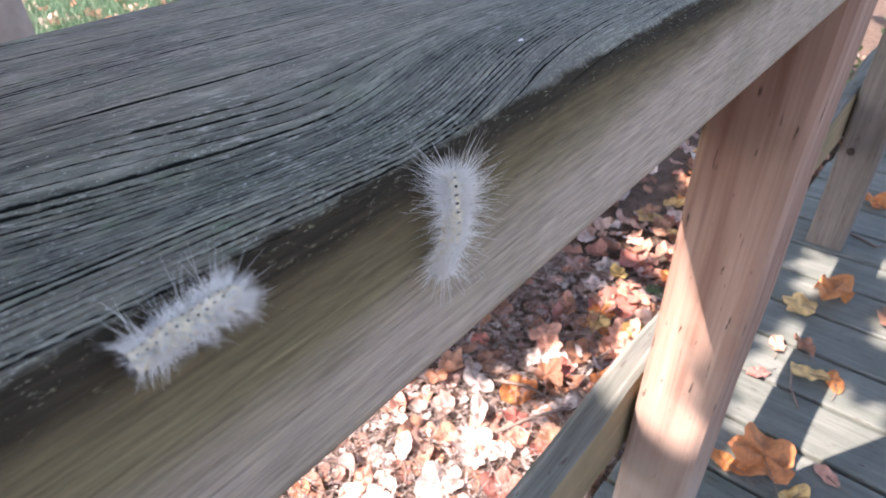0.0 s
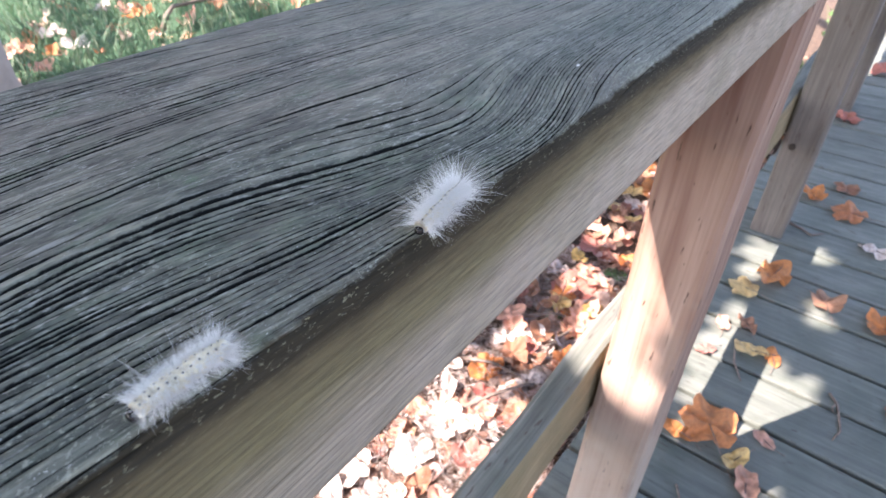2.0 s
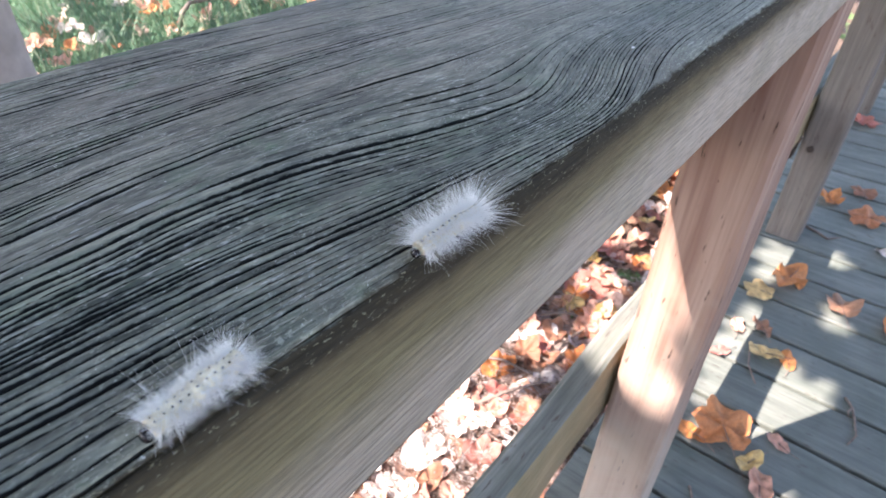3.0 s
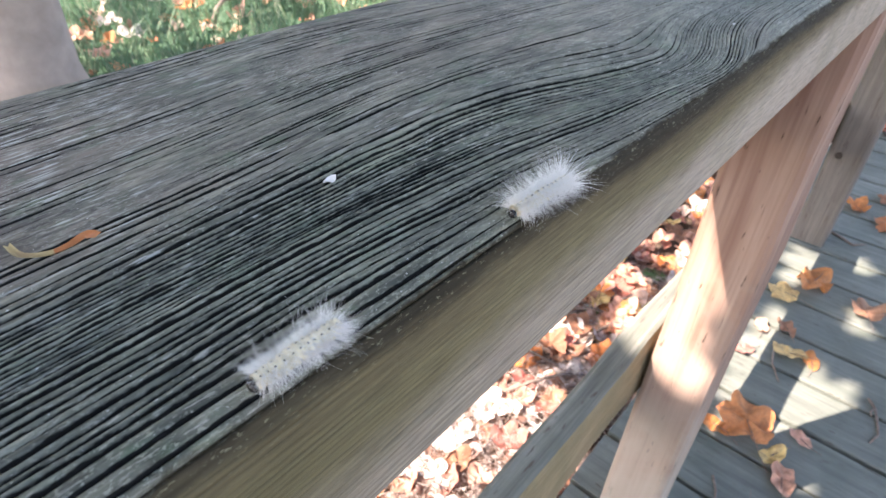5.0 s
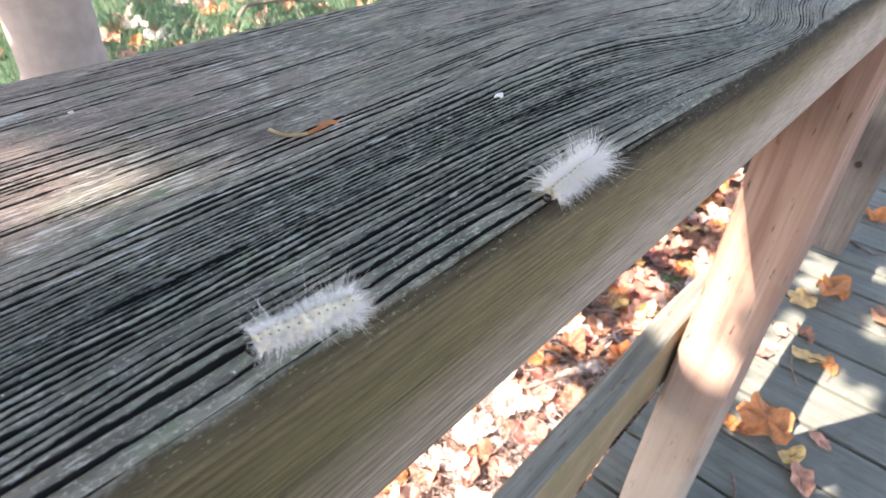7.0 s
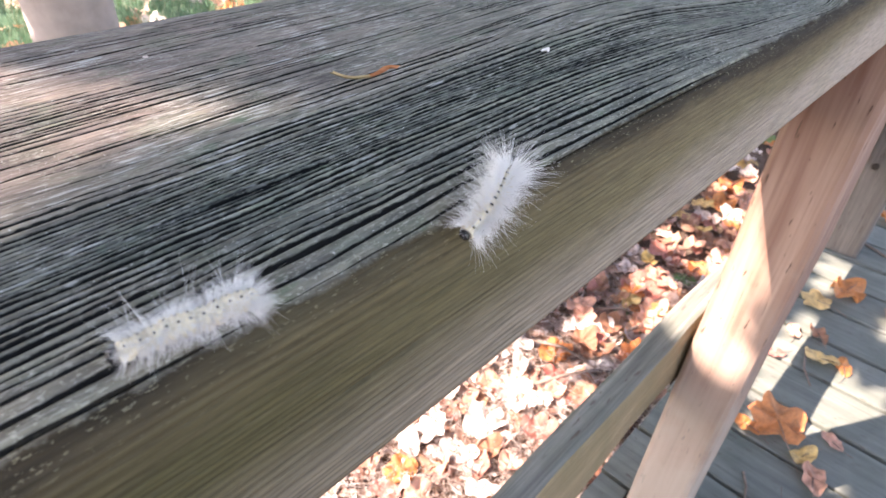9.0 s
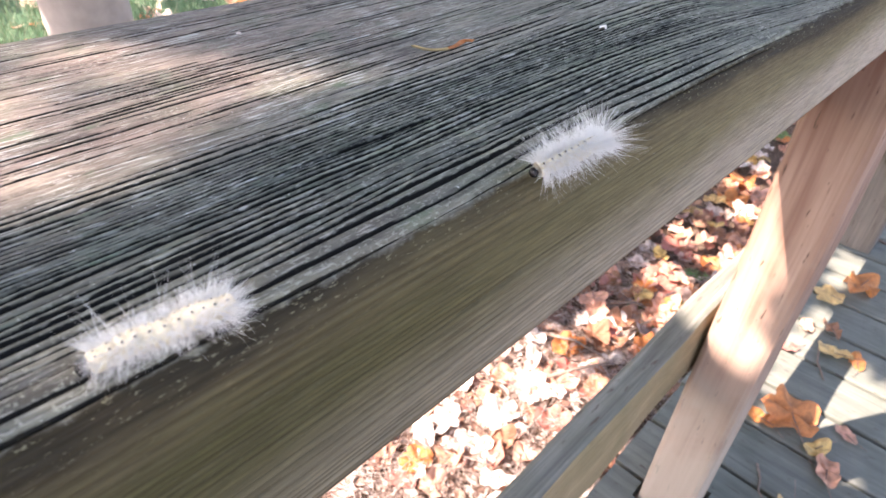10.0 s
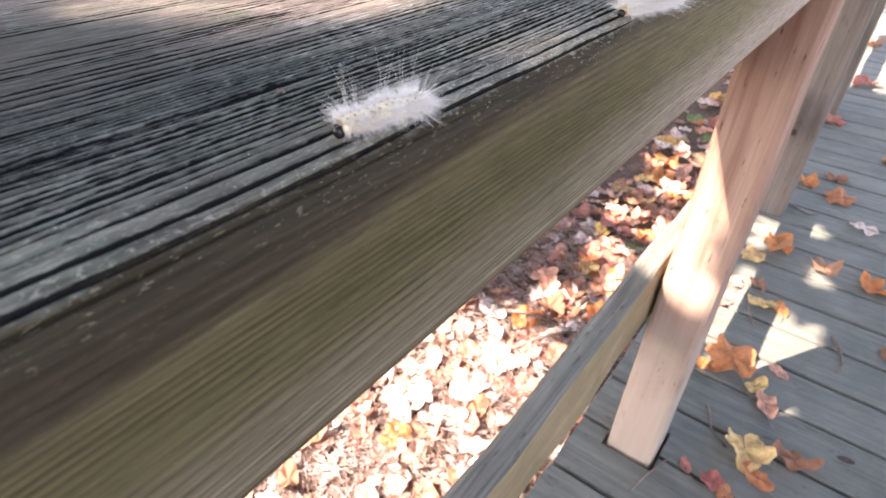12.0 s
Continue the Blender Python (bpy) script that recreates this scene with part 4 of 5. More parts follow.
scatter("leaf_litter", "layer of dry brown and pink-tan dead leaves", "leaf litter", 1000, beside, small_leaf, M_LITTER)
scatter("leaf_crumbs", "broken bits of pale dry leaves on the soil", "leaf litter", 4200, sunny_strip, crumb, M_CRUMB)
scatter("dry_leaf_layer", "thick layer of pale curled dead leaves", "leaf litter", 420, near_strip, small_leaf, M_LITTER)
scatter("pine_needles", "scattered dry pine needles and straw", "needles", 13000, sunny_strip, needle, M_NEEDLE, 0.030)
scatter("grass", "short green grass with bare patches", "grass", 42000, meadow, blade, M_GRASS)
scatter("meadow_leaves", "orange and tan leaves fallen on the grass", "leaf litter", 850, meadow, broad_leaf, M_BRIGHT)


# ---- tree ----
def build_tree():
    tree = thing("tree", "tree with smooth grey-brown trunk and a leafy crown", "tree")
    base = Vector((-2.844, 0.395, GROUND - 0.02))
    pts, rad = [], []
    for k in range(22):
        h = k * 0.24
        pts.append(base + Vector((0.062 * h, 0.023 * h - 0.22 * max(0, h - 1.1) ** 1.25 * 0.6, h)))
        rad.append(0.168 * (1 - 0.10 * max(0, h - 0.7)) + 0.06 * math.exp(-h / 0.06))
    v, f = tube(pts, [max(0.03, x) for x in rad], 28)
    v = [p + (Vector((p.x, p.y, 0)) - Vector((base.x, base.y, 0))).normalized() * 0.006 * noise.noise(Vector((p.x * 9, p.y * 9, p.z * 3))) for p in v]
    part("trunk", mesh_from("trunk", v, f, [M_BARK], True), tree, "grey-brown trunk flaring at the base")
    r = random.Random(5)
    reach = ((1.3, 2.6), (0.5, 2.9), (-0.5, 3.3), (-2.2, 1.6), (-2.3, 3.0), (1.0, 2.0), (-3.2, 2.2), (-1.7, 4.0), (-1.5, 0.9))
    for k, (qx, qy) in enumerate(reach):
        a = pts[12 + k]
        end = Vector((qx - 0.46 * 2.9, qy - 0.70 * 2.9, 2.9 + r.uniform(-0.2, 0.3)))
        mid = (a + end) / 2 + Vector((0, 0, 0.15))
        bv, bf = tube([a, mid, end], (rad[12 + k] * 0.5, 0.035, 0.010), 8)
        part("limb", mesh_from("limb", bv, bf, [M_BARK], True), tree)
    # unseen crown: leaf sprays added for shade, gaps placed to shape sun patches
    # gaps as (shadow x, shadow y, half width, half length), laid out along the sun's way on the deck plane
    gaps = ((0.350, 0.372, 0.014, 0.010), (0.342, 0.350, 0.022, 0.018), (0.330, 0.320, 0.024, 0.022), (0.316, 0.293, 0.019, 0.018), (0.304, 0.274, 0.020, 0.014), (0.350, 0.356, 0.016, 0.028), (0.347, 0.324, 0.013, 0.019), (0.409, 0.322, 0.008, 0.012), (0.112, 0.775, 0.090, 0.160), (0.205, 0.825, 0.008, 0.020), (0.238, 0.880, 0.006, 0.020), (-0.46, 0.13, 0.31, 0.39), (-0.018, 0.92, 0.030, 0.17), (-0.028, 1.33, 0.020, 0.07),
            (0.10, 1.45, 0.025, 0.008), (0.14, 1.19, 0.010, 0.006), (-0.44, 0.67, 0.06, 0.04), (-0.41, 1.50, 0.05, 0.04), (-0.52, 1.70, 0.05, 0.03), (-0.36, -0.20, 0.18, 0.08),
            (-0.43, 0.98, 0.05, 0.03), (-0.36, 1.20, 0.04, 0.05), (-0.50, 1.24, 0.04, 0.03), (-0.41, 1.86, 0.05, 0.06), (-0.33, 0.86, 0.025, 0.04), (-0.30, 1.52, 0.04, 0.03))
    V, F = [], []

    def spray(qx, qy, size):
        z = r.uniform(2.3, 3.1)
        c = Vector((qx - 0.46 * z, qy - 0.70 * z, z))
        m = Matrix.Translation(c) @ Euler((r.uniform(-.5, .5) + 0.35, r.uniform(-.5, .5) - 0.2, r.uniform(0, 6.3))).to_matrix().to_4x4()
        o = len(V)
        w = size * 0.5
        for p in ((0, -size * .62, 0), (w, -size * .12, .012), (w * .7, size * .35, 0), (0, size * .68, -.012), (-w * .7, size * .35, 0), (-w, -size * .12, .012)):
            V.append(m @ Vector(p))
        F.append((o, o + 1, o + 2, o + 3))
        F.append((o, o + 3, o + 4, o + 5))

    def open_gap(x, y, pad):
        if x > min(0.188 + (y - 0.65) * 0.30, 0.59 * (y - 0.33) - 0.012) and 0.5 < y < 1.0:
            return False
        if -0.20 < x < 0.0 and y < 0.5:
            return False
        return any(((x - a) / (c + pad)) ** 2 + ((y - b) / (d + pad)) ** 2 < 1 for a, b, c, d in gaps)
    r = random.Random(51)
    for _ in range(390):      # small loose leaflets in one gap let half of the light through
        spray(0.332 + r.uniform(-.06, .06), 0.315 + r.uniform(-.085, .085), 0.0062)
    r = random.Random(52)
    for _ in range(225):      # and thicker ones in the next
        spray(0.409 + r.uniform(-.04, .04), 0.322 + r.uniform(-.055, .055), 0.0095)
    r = random.Random(53)
    for _ in range(620):    # a denser spray beside it
        px, py = r.uniform(0.22, 0.47), r.uniform(0.36, 0.74)
        if not open_gap(px, py, 0.028):
            spray(px, py, 0.05)
    r = random.Random(54)
    for _ in range(1300):     # a spray close over the trunk
        px, py = r.uniform(-3.15, -2.0), r.uniform(0.15, 1.9)
        if ((px + 2.72) / 0.13) ** 2 + ((py - 0.47) / 0.13) ** 2 > 1:      # a little sun reaches the foot of the trunk
            spray(px, py, 0.14)
    r = random.Random(55)
    for _ in range(60):     # tips of leaves that trim the corners of one patch
        spray(r.uniform(0.190, 0.222), r.uniform(0.895, 0.965), 0.022)
        spray(r.uniform(0.180, 0.215), r.uniform(0.640, 0.705), 0.030)
    s = 0.042
    for layer in range(3):
        x = -1.15
        while x < 1.5:
            y = -1.0
            while y < 3.0:
                r.seed(int(round(layer * 4e6 + (x + 2) * 8e5 + (y + 2) * 1e3)))
                px, py = x + r.uniform(-s, s), y + r.uniform(-s, s)
                if not open_gap(px, py, 0.030):
                    spray(px, py, 0.085 if not open_gap(px, py, 0.075) else 0.05)
                y += s * 1.25
            x += s * 1.25
    for _ in range(9000):
        px, py = r.uniform(-5.5, 3.0), r.uniform(-3.0, 6.5)
        if -1.1 < px < 1.5 and -1.0 < py < 3.0:
            continue
        if noise.noise(Vector((px * 2.2, py * 2.2, 1.7))) > 0.12:
            spray(px, py, 0.13)
    for k in range(220):     # a twig of leaves that closes the near side of one gap
        spray(r.uniform(0.24, 0.50), r.uniform(0.16, 0.246 - 0.02 * (k % 2)), 0.05)
    part("crown", mesh_from("crown", V, F, [M_CANOPY]), tree, "unseen leafy crown, its gaps placed for the sun patches")


build_tree()


# ---- bits on the rail ----
def build_bits():
    r = random.Random(9)
    v, f = leaf_shape("oval", 0.0042, 0.5, r, 2, 10)
    ob = thing("pale_chip", "tiny white flake lying on the handrail", "flake", mesh=mesh_from("pale_chip", v, f, [M_WHITE], True))
    ob.matrix_basis = pose(-0.041, -0.180, H + 0.0004, 0, 0, 20)
    v, f = leaf_shape("oval", 0.0022, 0.3, r, 2, 9)
    ob = thing("pale_chip", "tiny white speck stuck on the handrail by the knot", "flake", mesh=mesh_from("pale_speck", v, f, [M_WHITE], True))
    ob.matrix_basis = pose(-0.0195, 0.0, H + 0.0004, 0, 0, 20)
    # a curled sliver of leaf: orange tip, pale tail
    frag = thing("leaf_sliver", "narrow curled orange and straw-coloured leaf sliver on the handrail", "leaf")
    way = [Vector(q) for q in ((-0.0655, -0.2344, H), (-0.0600, -0.2338, H), (-0.0567, -0.2305, H), (-0.0560, -0.2270, H), (-0.0566, -0.2237, H), (-0.0540, -0.2232, H))]

    def at(t):
        q = min(t, 0.9999) * (len(way) - 1)
        k = int(q)
        f = q - k
        p0, p1, p2, p3 = way[max(0, k - 1)], way[k], way[k + 1], way[min(len(way) - 1, k + 2)]
        return 0.5 * (2 * p1 + (p2 - p0) * f + (2 * p0 - 5 * p1 + 4 * p2 - p3) * f * f + (3 * p1 - p0 - 3 * p2 + p3) * f ** 3)

    def ribbon(t0, t1, mat, nm):
        V, F = [], []
        for k in range(15):
            t = t0 + (t1 - t0) * k / 14
            d = (at(min(1, t + 0.02)) - at(max(0, t - 0.02))).normalized()
            n = Vector((-d.y, d.x, 0)).normalized()
            c = at(t) + Vector((0, 0, 0.0007 + 0.0016 * t * t))
            w = 0.0006 + 0.0007 * t
            V += [c - n * w + Vector((0, 0, 0.0006)), c, c + n * w + Vector((0, 0, 0.0005))]
        for k in range(14):
            F += [(3 * k, 3 * k + 1, 3 * k + 4, 3 * k + 3), (3 * k + 1, 3 * k + 2, 3 * k + 5, 3 * k + 4)]
        part(nm, mesh_from(nm, V, F, [mat], True), frag)
    ribbon(0.0, 0.45, M_STRAW, "dry_tail")
    ribbon(0.45, 1.0, M_ORANGE, "orange_tip")
    build_chip(-0.0688, -0.3335, 0.0030, M_PALE)
    v, f = tube([(-0.1235, -0.376, H + 0.0008), (-0.1190, -0.3655, H + 0.0010), (-0.1109, -0.3465, H + 0.0011), (-0.1039, -0.3244, H + 0.0008)], (0.0008, 0.0009, 0.0008, 0.0004), 8)
    thing("twig", "thin straight red-brown stick lying on the handrail", "twig", "twigs", mesh=mesh_from("rail_twig", v, f, [M_STICK], True))
    build_chip(-0.0235, -0.3827, 0.0018, M_TWIG)
    build_chip(-0.1080, -0.2620, 0.0018, M_PALE)


def build_chip(x, y, s, mat):
    v, f = leaf_shape("lobed", s, 0.8, random.Random(int(-y * 1000)), 2, 10)
    ob = thing("leaf_crumb", "tiny dry leaf crumb on the handrail", "leaf", mesh=mesh_from("leaf_crumb", v, f, [mat], True))
    ob.matrix_basis = pose(x, y, H + 0.0003, 0, 0, 40)


build_bits()


# ---- caterpillars ----
SEGMENTS = 11


def segment_mesh(k, radius, pitch, r, bare_back):
    """One body ring: a soft barrel with two rows of dark warts, and its tuft of long setae."""
    V, F, S = [], [], []
    fore = k / (SEGMENTS - 1)
    R = radius * (0.72 + 0.28 * math.sin(math.pi * (0.15 + 0.75 * fore)))
    rings, around = 5, 14
    for i in range(rings):
        t = -0.5 + i / (rings - 1)
        rr = R * (1 - 0.22 * (2 * t) ** 4)
        for a in range(around):
            w = 2 * math.pi * a / around
            V.append(Vector((rr * math.sin(w) * 1.08, t * pitch * 1.25, rr * math.cos(w) * 0.92)))
    for i in range(rings - 1):
        for a in range(around):
            b = (a + 1) % around
            F.append((i * around + a, i * around + b, (i + 1) * around + b, (i + 1) * around + a))
            S.append(0)
    F.append(tuple(range(around)))
    F.append(tuple((rings - 1) * around + a for a in range(around))[::-1])
    S += [0, 0]
    for ang, s in ((0.34, 0.12), (-0.34, 0.12)) if bare_back else ((0.06, 0.15), (-0.10, 0.11)):
        c = Vector((math.sin(ang) * R * 1.06, 0, math.cos(ang) * R * 0.92))
        o = len(V)
        q = R * s
        n = c.normalized()
        a = n.orthogonal().normalized()
        b = n.cross(a)
        for j in range(6):
            V.append(c + (a * math.cos(j * 1.047) + b * math.sin(j * 1.047)) * q)
        V.append(c + n * q * 0.7)
        for j in range(6):
            F.append((o + j, o + (j + 1) % 6, o + 6))
            S.append(1)
    body = mesh_from("segment", V, F, [M_BODY, M_DOT], True, S)
    # setae
    HV, HF = [], []

    def seta(origin, way, length, width):
        way = way.normalized()
        side = way.orthogonal().normalized()
        other = way.cross(side)
        droop = Vector((r.uniform(-.12, .12), r.uniform(-.12, .12), -0.16 - 0.1 * r.random()))
        pts = [origin, origin + way * length * 0.5 + droop * length * 0.15, origin + way * length + droop * length * 0.55]
        o = len(HV)
        for p, w in zip(pts, (width, width * 0.75, width * 0.15)):
            for j in range(3):
                HV.append(p + (side * math.cos(j * 2.094) + other * math.sin(j * 2.094)) * w)
        for i in range(2):
            for j in range(3):
                q = (j + 1) % 3
                HF.append((o + i * 3 + j, o + i * 3 + q, o + i * 3 + 3 + q, o + i * 3 + 3 + j))
    lean = (fore - 0.5) * 1.0
    rear = max(0.0, 1 - fore / (0.3 if bare_back else 0.5))

    def foot(ang):
        return Vector((math.sin(ang) * R * .95, r.uniform(-.5, .5) * pitch, math.cos(ang) * R * .82))
    # side tufts: tight bundles that spread outwards and hang a little
    for side in (-1, 1):
        for _ in range(15):
            ang = side * r.uniform(0.5 if bare_back else 0.25, 1.75)
            root = foot(ang)
            way = Vector((math.sin(ang), r.gauss(lean, 0.35), math.cos(ang) * 0.9 - 0.12)).normalized()
            long = radius * r.uniform(0.8, 1.8) * (1 + 0.35 * rear)
            for _ in range(15):
                jog = Vector((r.gauss(0, .13), r.gauss(0, .13), r.gauss(0, .13)))
                seta(root + jog * radius * 0.35, way + jog, long * r.uniform(0.55, 1.1), radius * r.uniform(0.006, 0.010))
    # fur of the back: short on the bare-backed one, a dense white pelt parted along the middle on the other
    for _ in range(30 if bare_back else 330):
        ang = r.choice((-1, 1)) * r.uniform(0.12, 0.75 if bare_back else 1.0)
        n = Vector((math.sin(ang) * 1.2, r.gauss(lean * 0.6, 0.4), math.cos(ang)))
        seta(foot(ang), n, radius * r.uniform(0.5, 1.15), radius * r.uniform(0.006, 0.010))
    # single long hairs
    for _ in range(9 + int(18 * rear) + (0 if bare_back else 38 + int(30 * rear))):
        ang = r.choice((-1, 1)) * r.uniform(0.1, 1.6)
        n = Vector((math.sin(ang), r.gauss(lean, 0.4), math.cos(ang) * 0.9))
        seta(foot(ang), n, radius * r.uniform(1.9, (3.6 if bare_back else 4.0) + (0.6 if bare_back else 1.4) * rear), radius * (0.011 if bare_back else 0.013))
    if k in (0, SEGMENTS - 1):      # the ends are furred over too
        end = -1 if k == 0 else 1
        for _ in range(170 if k == 0 else 26):
            ang = r.uniform(-1.7, 1.7)
            n = Vector((math.sin(ang) * r.uniform(0.1, 0.9), end * r.uniform(0.7, 1.4), math.cos(ang) * r.uniform(0.1, 0.8)))
            root = Vector((math.sin(ang) * R * r.random(), end * 0.55 * pitch, math.cos(ang) * R * r.random() * 0.8))
            seta(root, n, radius * r.uniform(0.5, 1.9 if k == 0 else 1.1), radius * r.uniform(0.006, 0.010))
    if k in (2, 5, 8, SEGMENTS - 2):
        for _ in range(4):
            ang = r.uniform(-0.5, 0.5)
            seta(foot(ang) * 0.8, Vector((math.sin(ang), lean * 0.6 + r.uniform(-.3, .3), math.cos(ang))), radius * r.uniform(3.2, 5.2), radius * 0.015)
    tuft = mesh_from("setae", HV, HF, [M_HAIR])
    return body, tuft


def head_mesh(radius):
    V, F = [], []
    rings, around = 7, 14
    for i in range(rings + 1):
        p = math.pi * i / rings
        for a in range(around):
            w = 2 * math.pi * a / around
            dent = 1 - 0.10 * max(0, math.cos(w)) * math.exp(-((math.sin(w)) / 0.25) ** 2)
            V.append(Vector((math.sin(p) * math.sin(w) * 1.05, -math.cos(p) * 0.8, math.sin(p) * math.cos(w) * dent)) * radius)
    for i in range(rings):
        for a in range(around):
            b = (a + 1) % around
            F.append((i * around + a, i * around + b, (i + 1) * around + b, (i + 1) * around + a))
    return mesh_from("head", V, F, [M_HEAD], True)


def build_caterpillar(radius, length, label, seed, bare_back):
    r = random.Random(seed)
    cat = thing("caterpillar", label, "caterpillar", "caterpillars on the rail")
    parts = []
    pitch = length / SEGMENTS
    for k in range(SEGMENTS):
        body, tuft = segment_mesh(k, radius, pitch, r, bare_back)
        seg = part("segment", body, cat, "cream body ring with dark warts")
        part("setae", tuft, seg, "tuft of long white hairs")
        parts.append(seg)
    head = part("head", head_mesh(radius * (0.62 if bare_back else 0.52)), cat, "glossy black head")
    parts.append(head)
    return cat, parts


def surface_frame(tail, head, over, f, radius):
    """Place and axes of the body at the fraction f from tail to head; over: how far the fore body bends down the rail's edge."""
    a, b = Vector(tail), Vector(head)
    p = a.lerp(b, f)
    hump = math.sin(math.pi * f)
    up = Vector((0.12, 0, 1)).lerp(Vector((1, 0, 0.15)), over * min(1, max(0, (f - 0.25) / 0.5))).normalized()
    p = p + Vector((0.75, 0, 0.66)) * (0.0026 * over * hump)
    return p, up


def crawl(cat, parts, rows, radius, length):
    """Key the body along its rows: time, head, tail, and how far it bends over the edge."""
    things, segs = [], [[] for _ in parts]
    for n, (t, head, tail, over) in enumerate(rows):
        h, q = Vector(head), Vector(tail)
        mid, _ = surface_frame(q, h, over, 0.5, radius)
        d = (h - q)
        yaw = math.atan2(-d.x, d.y)
        base = Matrix.Translation(mid) @ Matrix.Rotation(yaw, 4, "Z")
        things.append((t, base))
        inv = base.inverted()
        for k in range(len(parts)):
            f = (k + 0.5) / SEGMENTS if k < SEGMENTS else 1.0 + 0.35 / SEGMENTS
            f += 0.010 * math.sin(2 * math.pi * (k / 6.0 + n * 0.37))
            p, up = surface_frame(q, h, over, f, radius)
            e = 0.02
            p2, _ = surface_frame(q, h, over, f + e, radius)
            p1, _ = surface_frame(q, h, over, f - e, radius)
            y = (p2 - p1).normalized()
            x = y.cross(up).normalized()
            z = x.cross(y)
            lift = 0.00018 * math.sin(2 * math.pi * (k / 5.0 + n * 0.41)) - (0.0004 if k == SEGMENTS else 0)
            m = Matrix((x, y, z)).transposed().to_4x4()
            m.translation = p + z * lift
            segs[k].append((t, inv @ m))
    walk(cat, things)
    for ob, r in zip(parts, segs):
        walk(ob, r)


near_larva, near_parts = build_caterpillar(0.00165, 0.0146, "white long-haired caterpillar with cream body crawling along the handrail edge", 21, True)
far_larva, far_parts = build_caterpillar(0.00175, 0.0170, "white long-haired caterpillar with glossy black head crawling over the rail edge", 22, False)


# ---- deck boards, last ----
def notched_plank(y0, y1, x0):
    """A plank with a rectangular cut-out that lets the post through."""
    cx0, cx1, cy0, cy1 = -0.106, -0.006, 0.318, 0.424
    lo, hi = max(y0, cy0), min(y1, cy1)
    if cy0 > y0:
        ring = [(x0, y0), (2.0, y0), (2.0, y1), (cx1, y1), (cx1, lo), (cx0, lo), (cx0, y1), (x0, y1)]
    else:
        ring = [(x0, y0), (cx0, y0), (cx0, hi), (cx1, hi), (cx1, y0), (2.0, y0), (2.0, y1), (x0, y1)]
    n = len(ring)
    V = [Vector((x, y, -0.038)) for x, y in ring] + [Vector((x, y, 0.0)) for x, y in ring]
    F = [tuple(range(n))[::-1], tuple(range(n, 2 * n))] + [(i, (i + 1) % n, n + (i + 1) % n, n + i) for i in range(n)]
    return mesh_from("plank", V, F, [M_DECK])


def build_deck():
    deck = thing("deck", "boardwalk deck of dark weathered grey planks", "deck", kind="structure")
    pitch, gap, first = 0.1355, 0.0095, 0.2225
    r = random.Random(3)
    shape = box_mesh("plank", (0, -(pitch - gap) / 2, -0.038), (2.0, (pitch - gap) / 2, 0.0), [M_DECK], 0.004)
    for k in range(-10, 52):
        y0, y1 = first + k * pitch + gap / 2, first + (k + 1) * pitch - gap / 2
        x0 = -0.164 + r.uniform(-0.006, 0.006)
        tilt = r.uniform(-0.12, 0.12)
        if k in (0, 1):
            part("plank", notched_plank(y0, y1, x0), deck)
        else:
            ob = part("plank", shape, deck)
            ob.matrix_basis = pose(x0, (y0 + y1) / 2, r.uniform(-0.0015, 0.0015), 0, 0, tilt)
    part("knot", knot_mesh(0.016, 0.008, 2), deck, "dark knot in a plank", pose(0.282, 0.577, 0.0008, 0, 0, 12))
    for x in (0.06, 1.0):
        part("joist", box_mesh("joist", (x, -1.2, -0.14), (x + 0.04, 7.2, -0.042), [M_DECK], 0.003), deck)


build_deck()


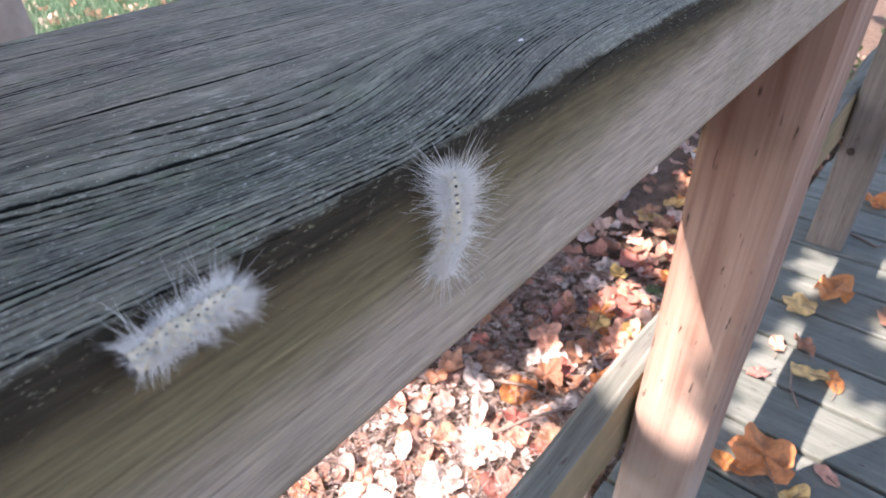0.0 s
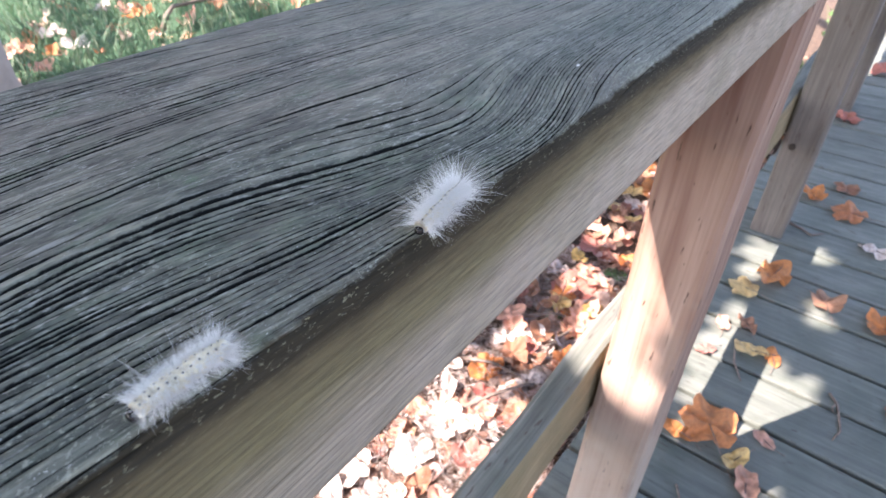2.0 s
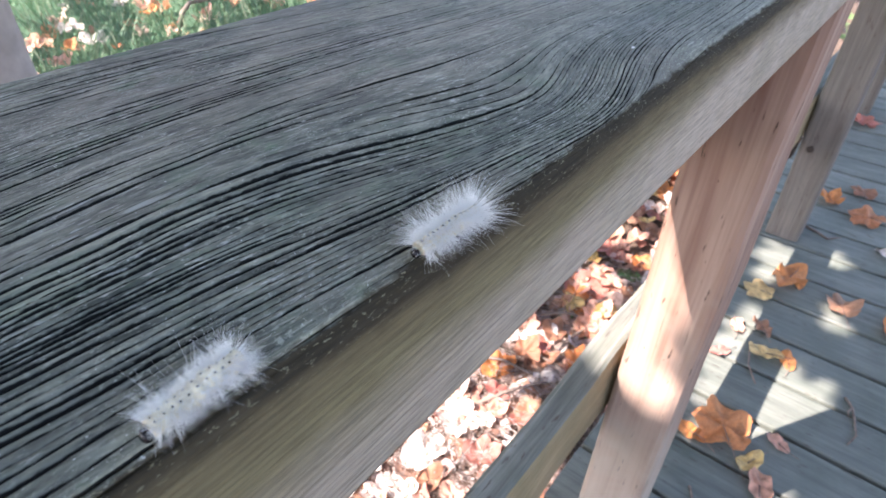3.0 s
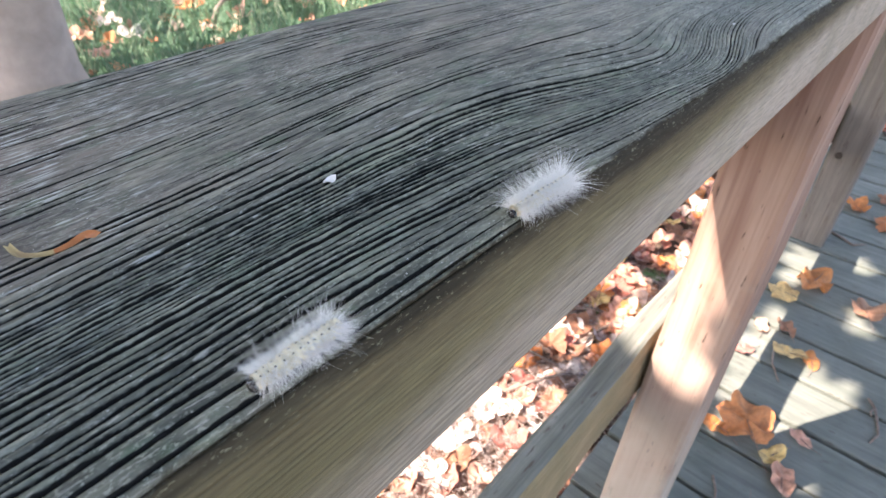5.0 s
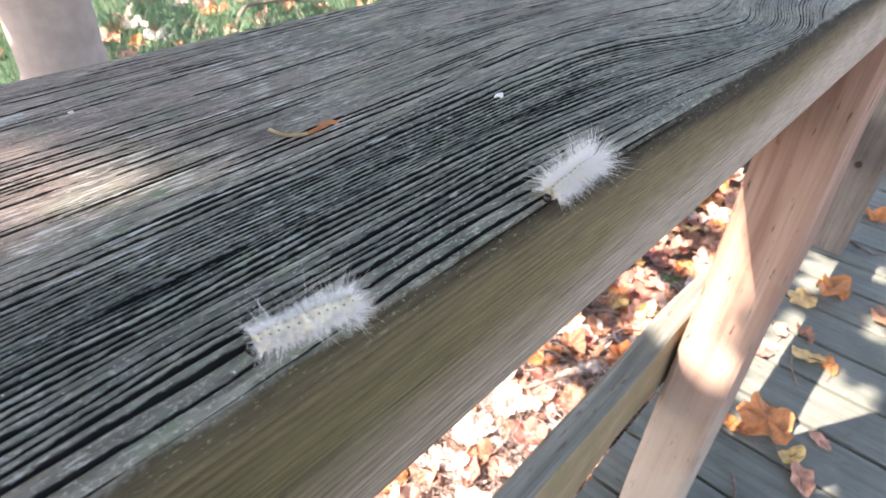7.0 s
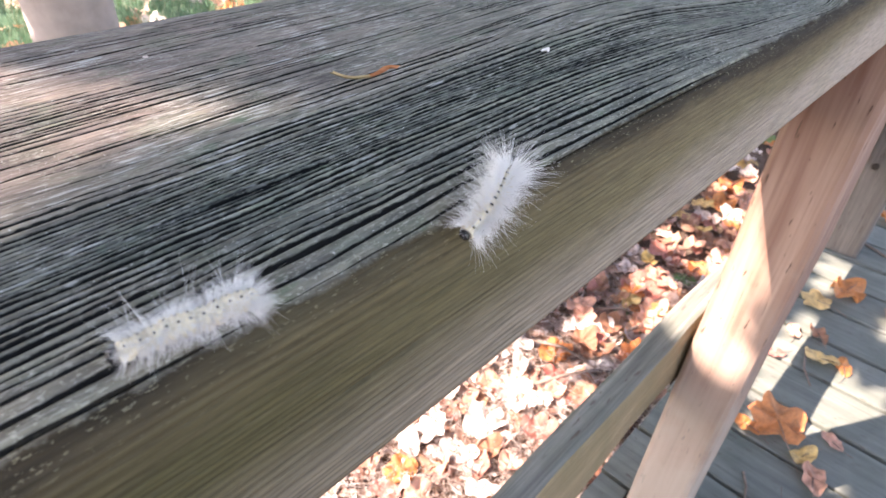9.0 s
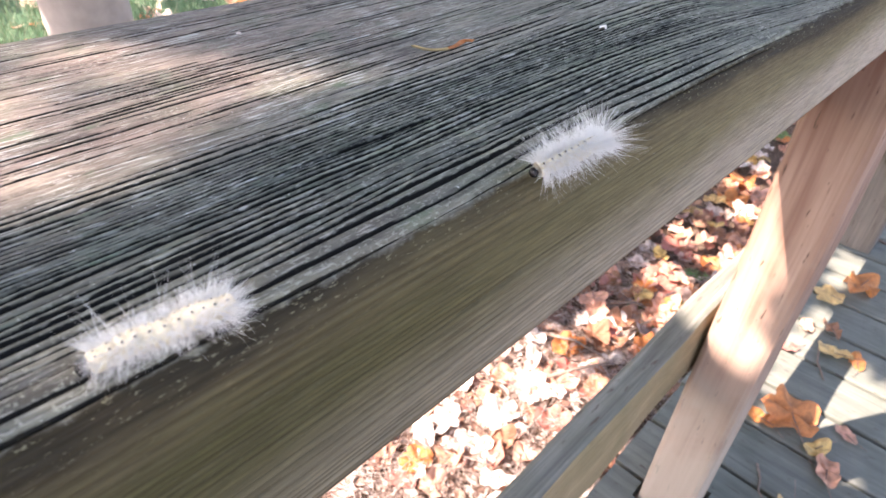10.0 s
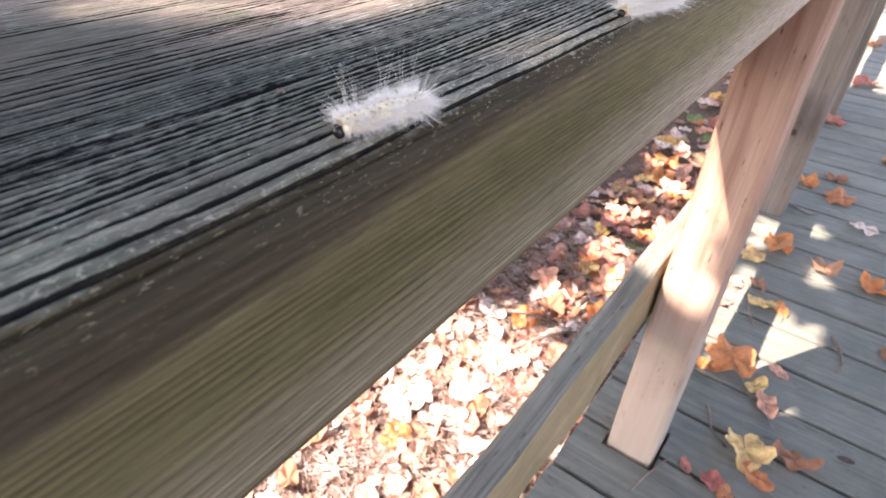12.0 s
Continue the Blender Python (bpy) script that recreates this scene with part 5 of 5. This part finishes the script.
def motions():
    crawl(near_larva, near_parts, [
        (0, (0.0025, -0.0986, 0.9142), (0.0025, -0.0861, 0.9150), 0.00),
        (0.5, (0.0025, -0.1074, 0.9136), (0.0025, -0.0950, 0.9118), 0.00),
        (1, (0.0025, -0.1165, 0.9137), (0.0025, -0.1042, 0.9124), 0.00),
        (1.5, (0.0013, -0.1394, 0.9196), (0.0017, -0.1266, 0.9196), 0.00),
        (2, (-0.0036, -0.1510, 0.9196), (-0.0041, -0.1371, 0.9196), 0.00),
        (2.5, (-0.0027, -0.1584, 0.9196), (-0.0053, -0.1447, 0.9196), 0.00),
        (3, (-0.0027, -0.1670, 0.9196), (-0.0042, -0.1536, 0.9196), 0.00),
        (3.5, (-0.0030, -0.1800, 0.9196), (-0.0035, -0.1664, 0.9196), 0.00),
        (5.5, (-0.0044, -0.2369, 0.9196), (-0.0044, -0.2218, 0.9196), 0.00),
        (6, (-0.0057, -0.2504, 0.9196), (-0.0028, -0.2348, 0.9196), 0.00),
        (6.5, (-0.0058, -0.2626, 0.9196), (-0.0028, -0.2480, 0.9196), 0.00),
        (7, (-0.0066, -0.2744, 0.9196), (-0.0035, -0.2597, 0.9196), 0.00),
        (9, (-0.0052, -0.3078, 0.9196), (-0.0031, -0.2920, 0.9196), 0.00),
        (9.5, (-0.0027, -0.3211, 0.9196), (-0.0055, -0.3053, 0.9196), 0.00),
        (10, (-0.0049, -0.3359, 0.9196), (-0.0034, -0.3200, 0.9196), 0.00),
        (10.5, (-0.0057, -0.3483, 0.9196), (-0.0042, -0.3325, 0.9196), 0.00),
        (11, (-0.0060, -0.3612, 0.9196), (-0.0038, -0.3453, 0.9196), 0.00),
        (11.5, (-0.0069, -0.3763, 0.9196), (-0.0047, -0.3605, 0.9196), 0.00),
        (12, (-0.0049, -0.3880, 0.9196), (-0.0028, -0.3744, 0.9196), 0.00),
    ], 0.00165, 0.0146)
    crawl(far_larva, far_parts, [
        (0, (0.0025, -0.0540, 0.8980), (0.0025, -0.0493, 0.9135), 1.00),
        (0.5, (0.0025, -0.0619, 0.9121), (0.0025, -0.0457, 0.9109), 0.30),
        (1, (0.0025, -0.0708, 0.9174), (0.0025, -0.0536, 0.9113), 0.00),
        (1.5, (-0.0004, -0.0873, 0.9196), (0.0025, -0.0703, 0.9189), 0.00),
        (2, (-0.0009, -0.0971, 0.9196), (-0.0036, -0.0814, 0.9196), 0.00),
        (2.5, (-0.0001, -0.1100, 0.9196), (-0.0031, -0.0937, 0.9196), 0.00),
        (3, (-0.0014, -0.1212, 0.9196), (-0.0010, -0.1056, 0.9196), 0.00),
        (3.5, (-0.0009, -0.1330, 0.9196), (-0.0006, -0.1180, 0.9196), 0.00),
        (5.5, (-0.0035, -0.1774, 0.9196), (-0.0024, -0.1596, 0.9196), 0.00),
        (6, (-0.0028, -0.1909, 0.9196), (-0.0023, -0.1736, 0.9196), 0.00),
        (6.5, (-0.0011, -0.2029, 0.9196), (-0.0047, -0.1842, 0.9196), 0.00),
        (7, (-0.0011, -0.2148, 0.9196), (-0.0026, -0.1958, 0.9196), 0.00),
        (9, (0.0025, -0.2591, 0.9164), (-0.0021, -0.2432, 0.9196), 0.50),
        (9.5, (0.0025, -0.2572, 0.9089), (-0.0032, -0.2426, 0.9196), 1.00),
        (10, (0.0015, -0.2673, 0.9196), (0.0025, -0.2484, 0.9194), 0.30),
        (10.5, (-0.0018, -0.2758, 0.9196), (0.0011, -0.2582, 0.9196), 0.00),
        (11, (-0.0021, -0.2835, 0.9196), (-0.0017, -0.2645, 0.9196), 0.00),
        (11.5, (-0.0011, -0.2930, 0.9196), (-0.0012, -0.2740, 0.9196), 0.00),
        (12, (-0.0032, -0.3011, 0.9196), (0.0010, -0.2825, 0.9196), 0.00),
    ], 0.00175, 0.0170)


motions()
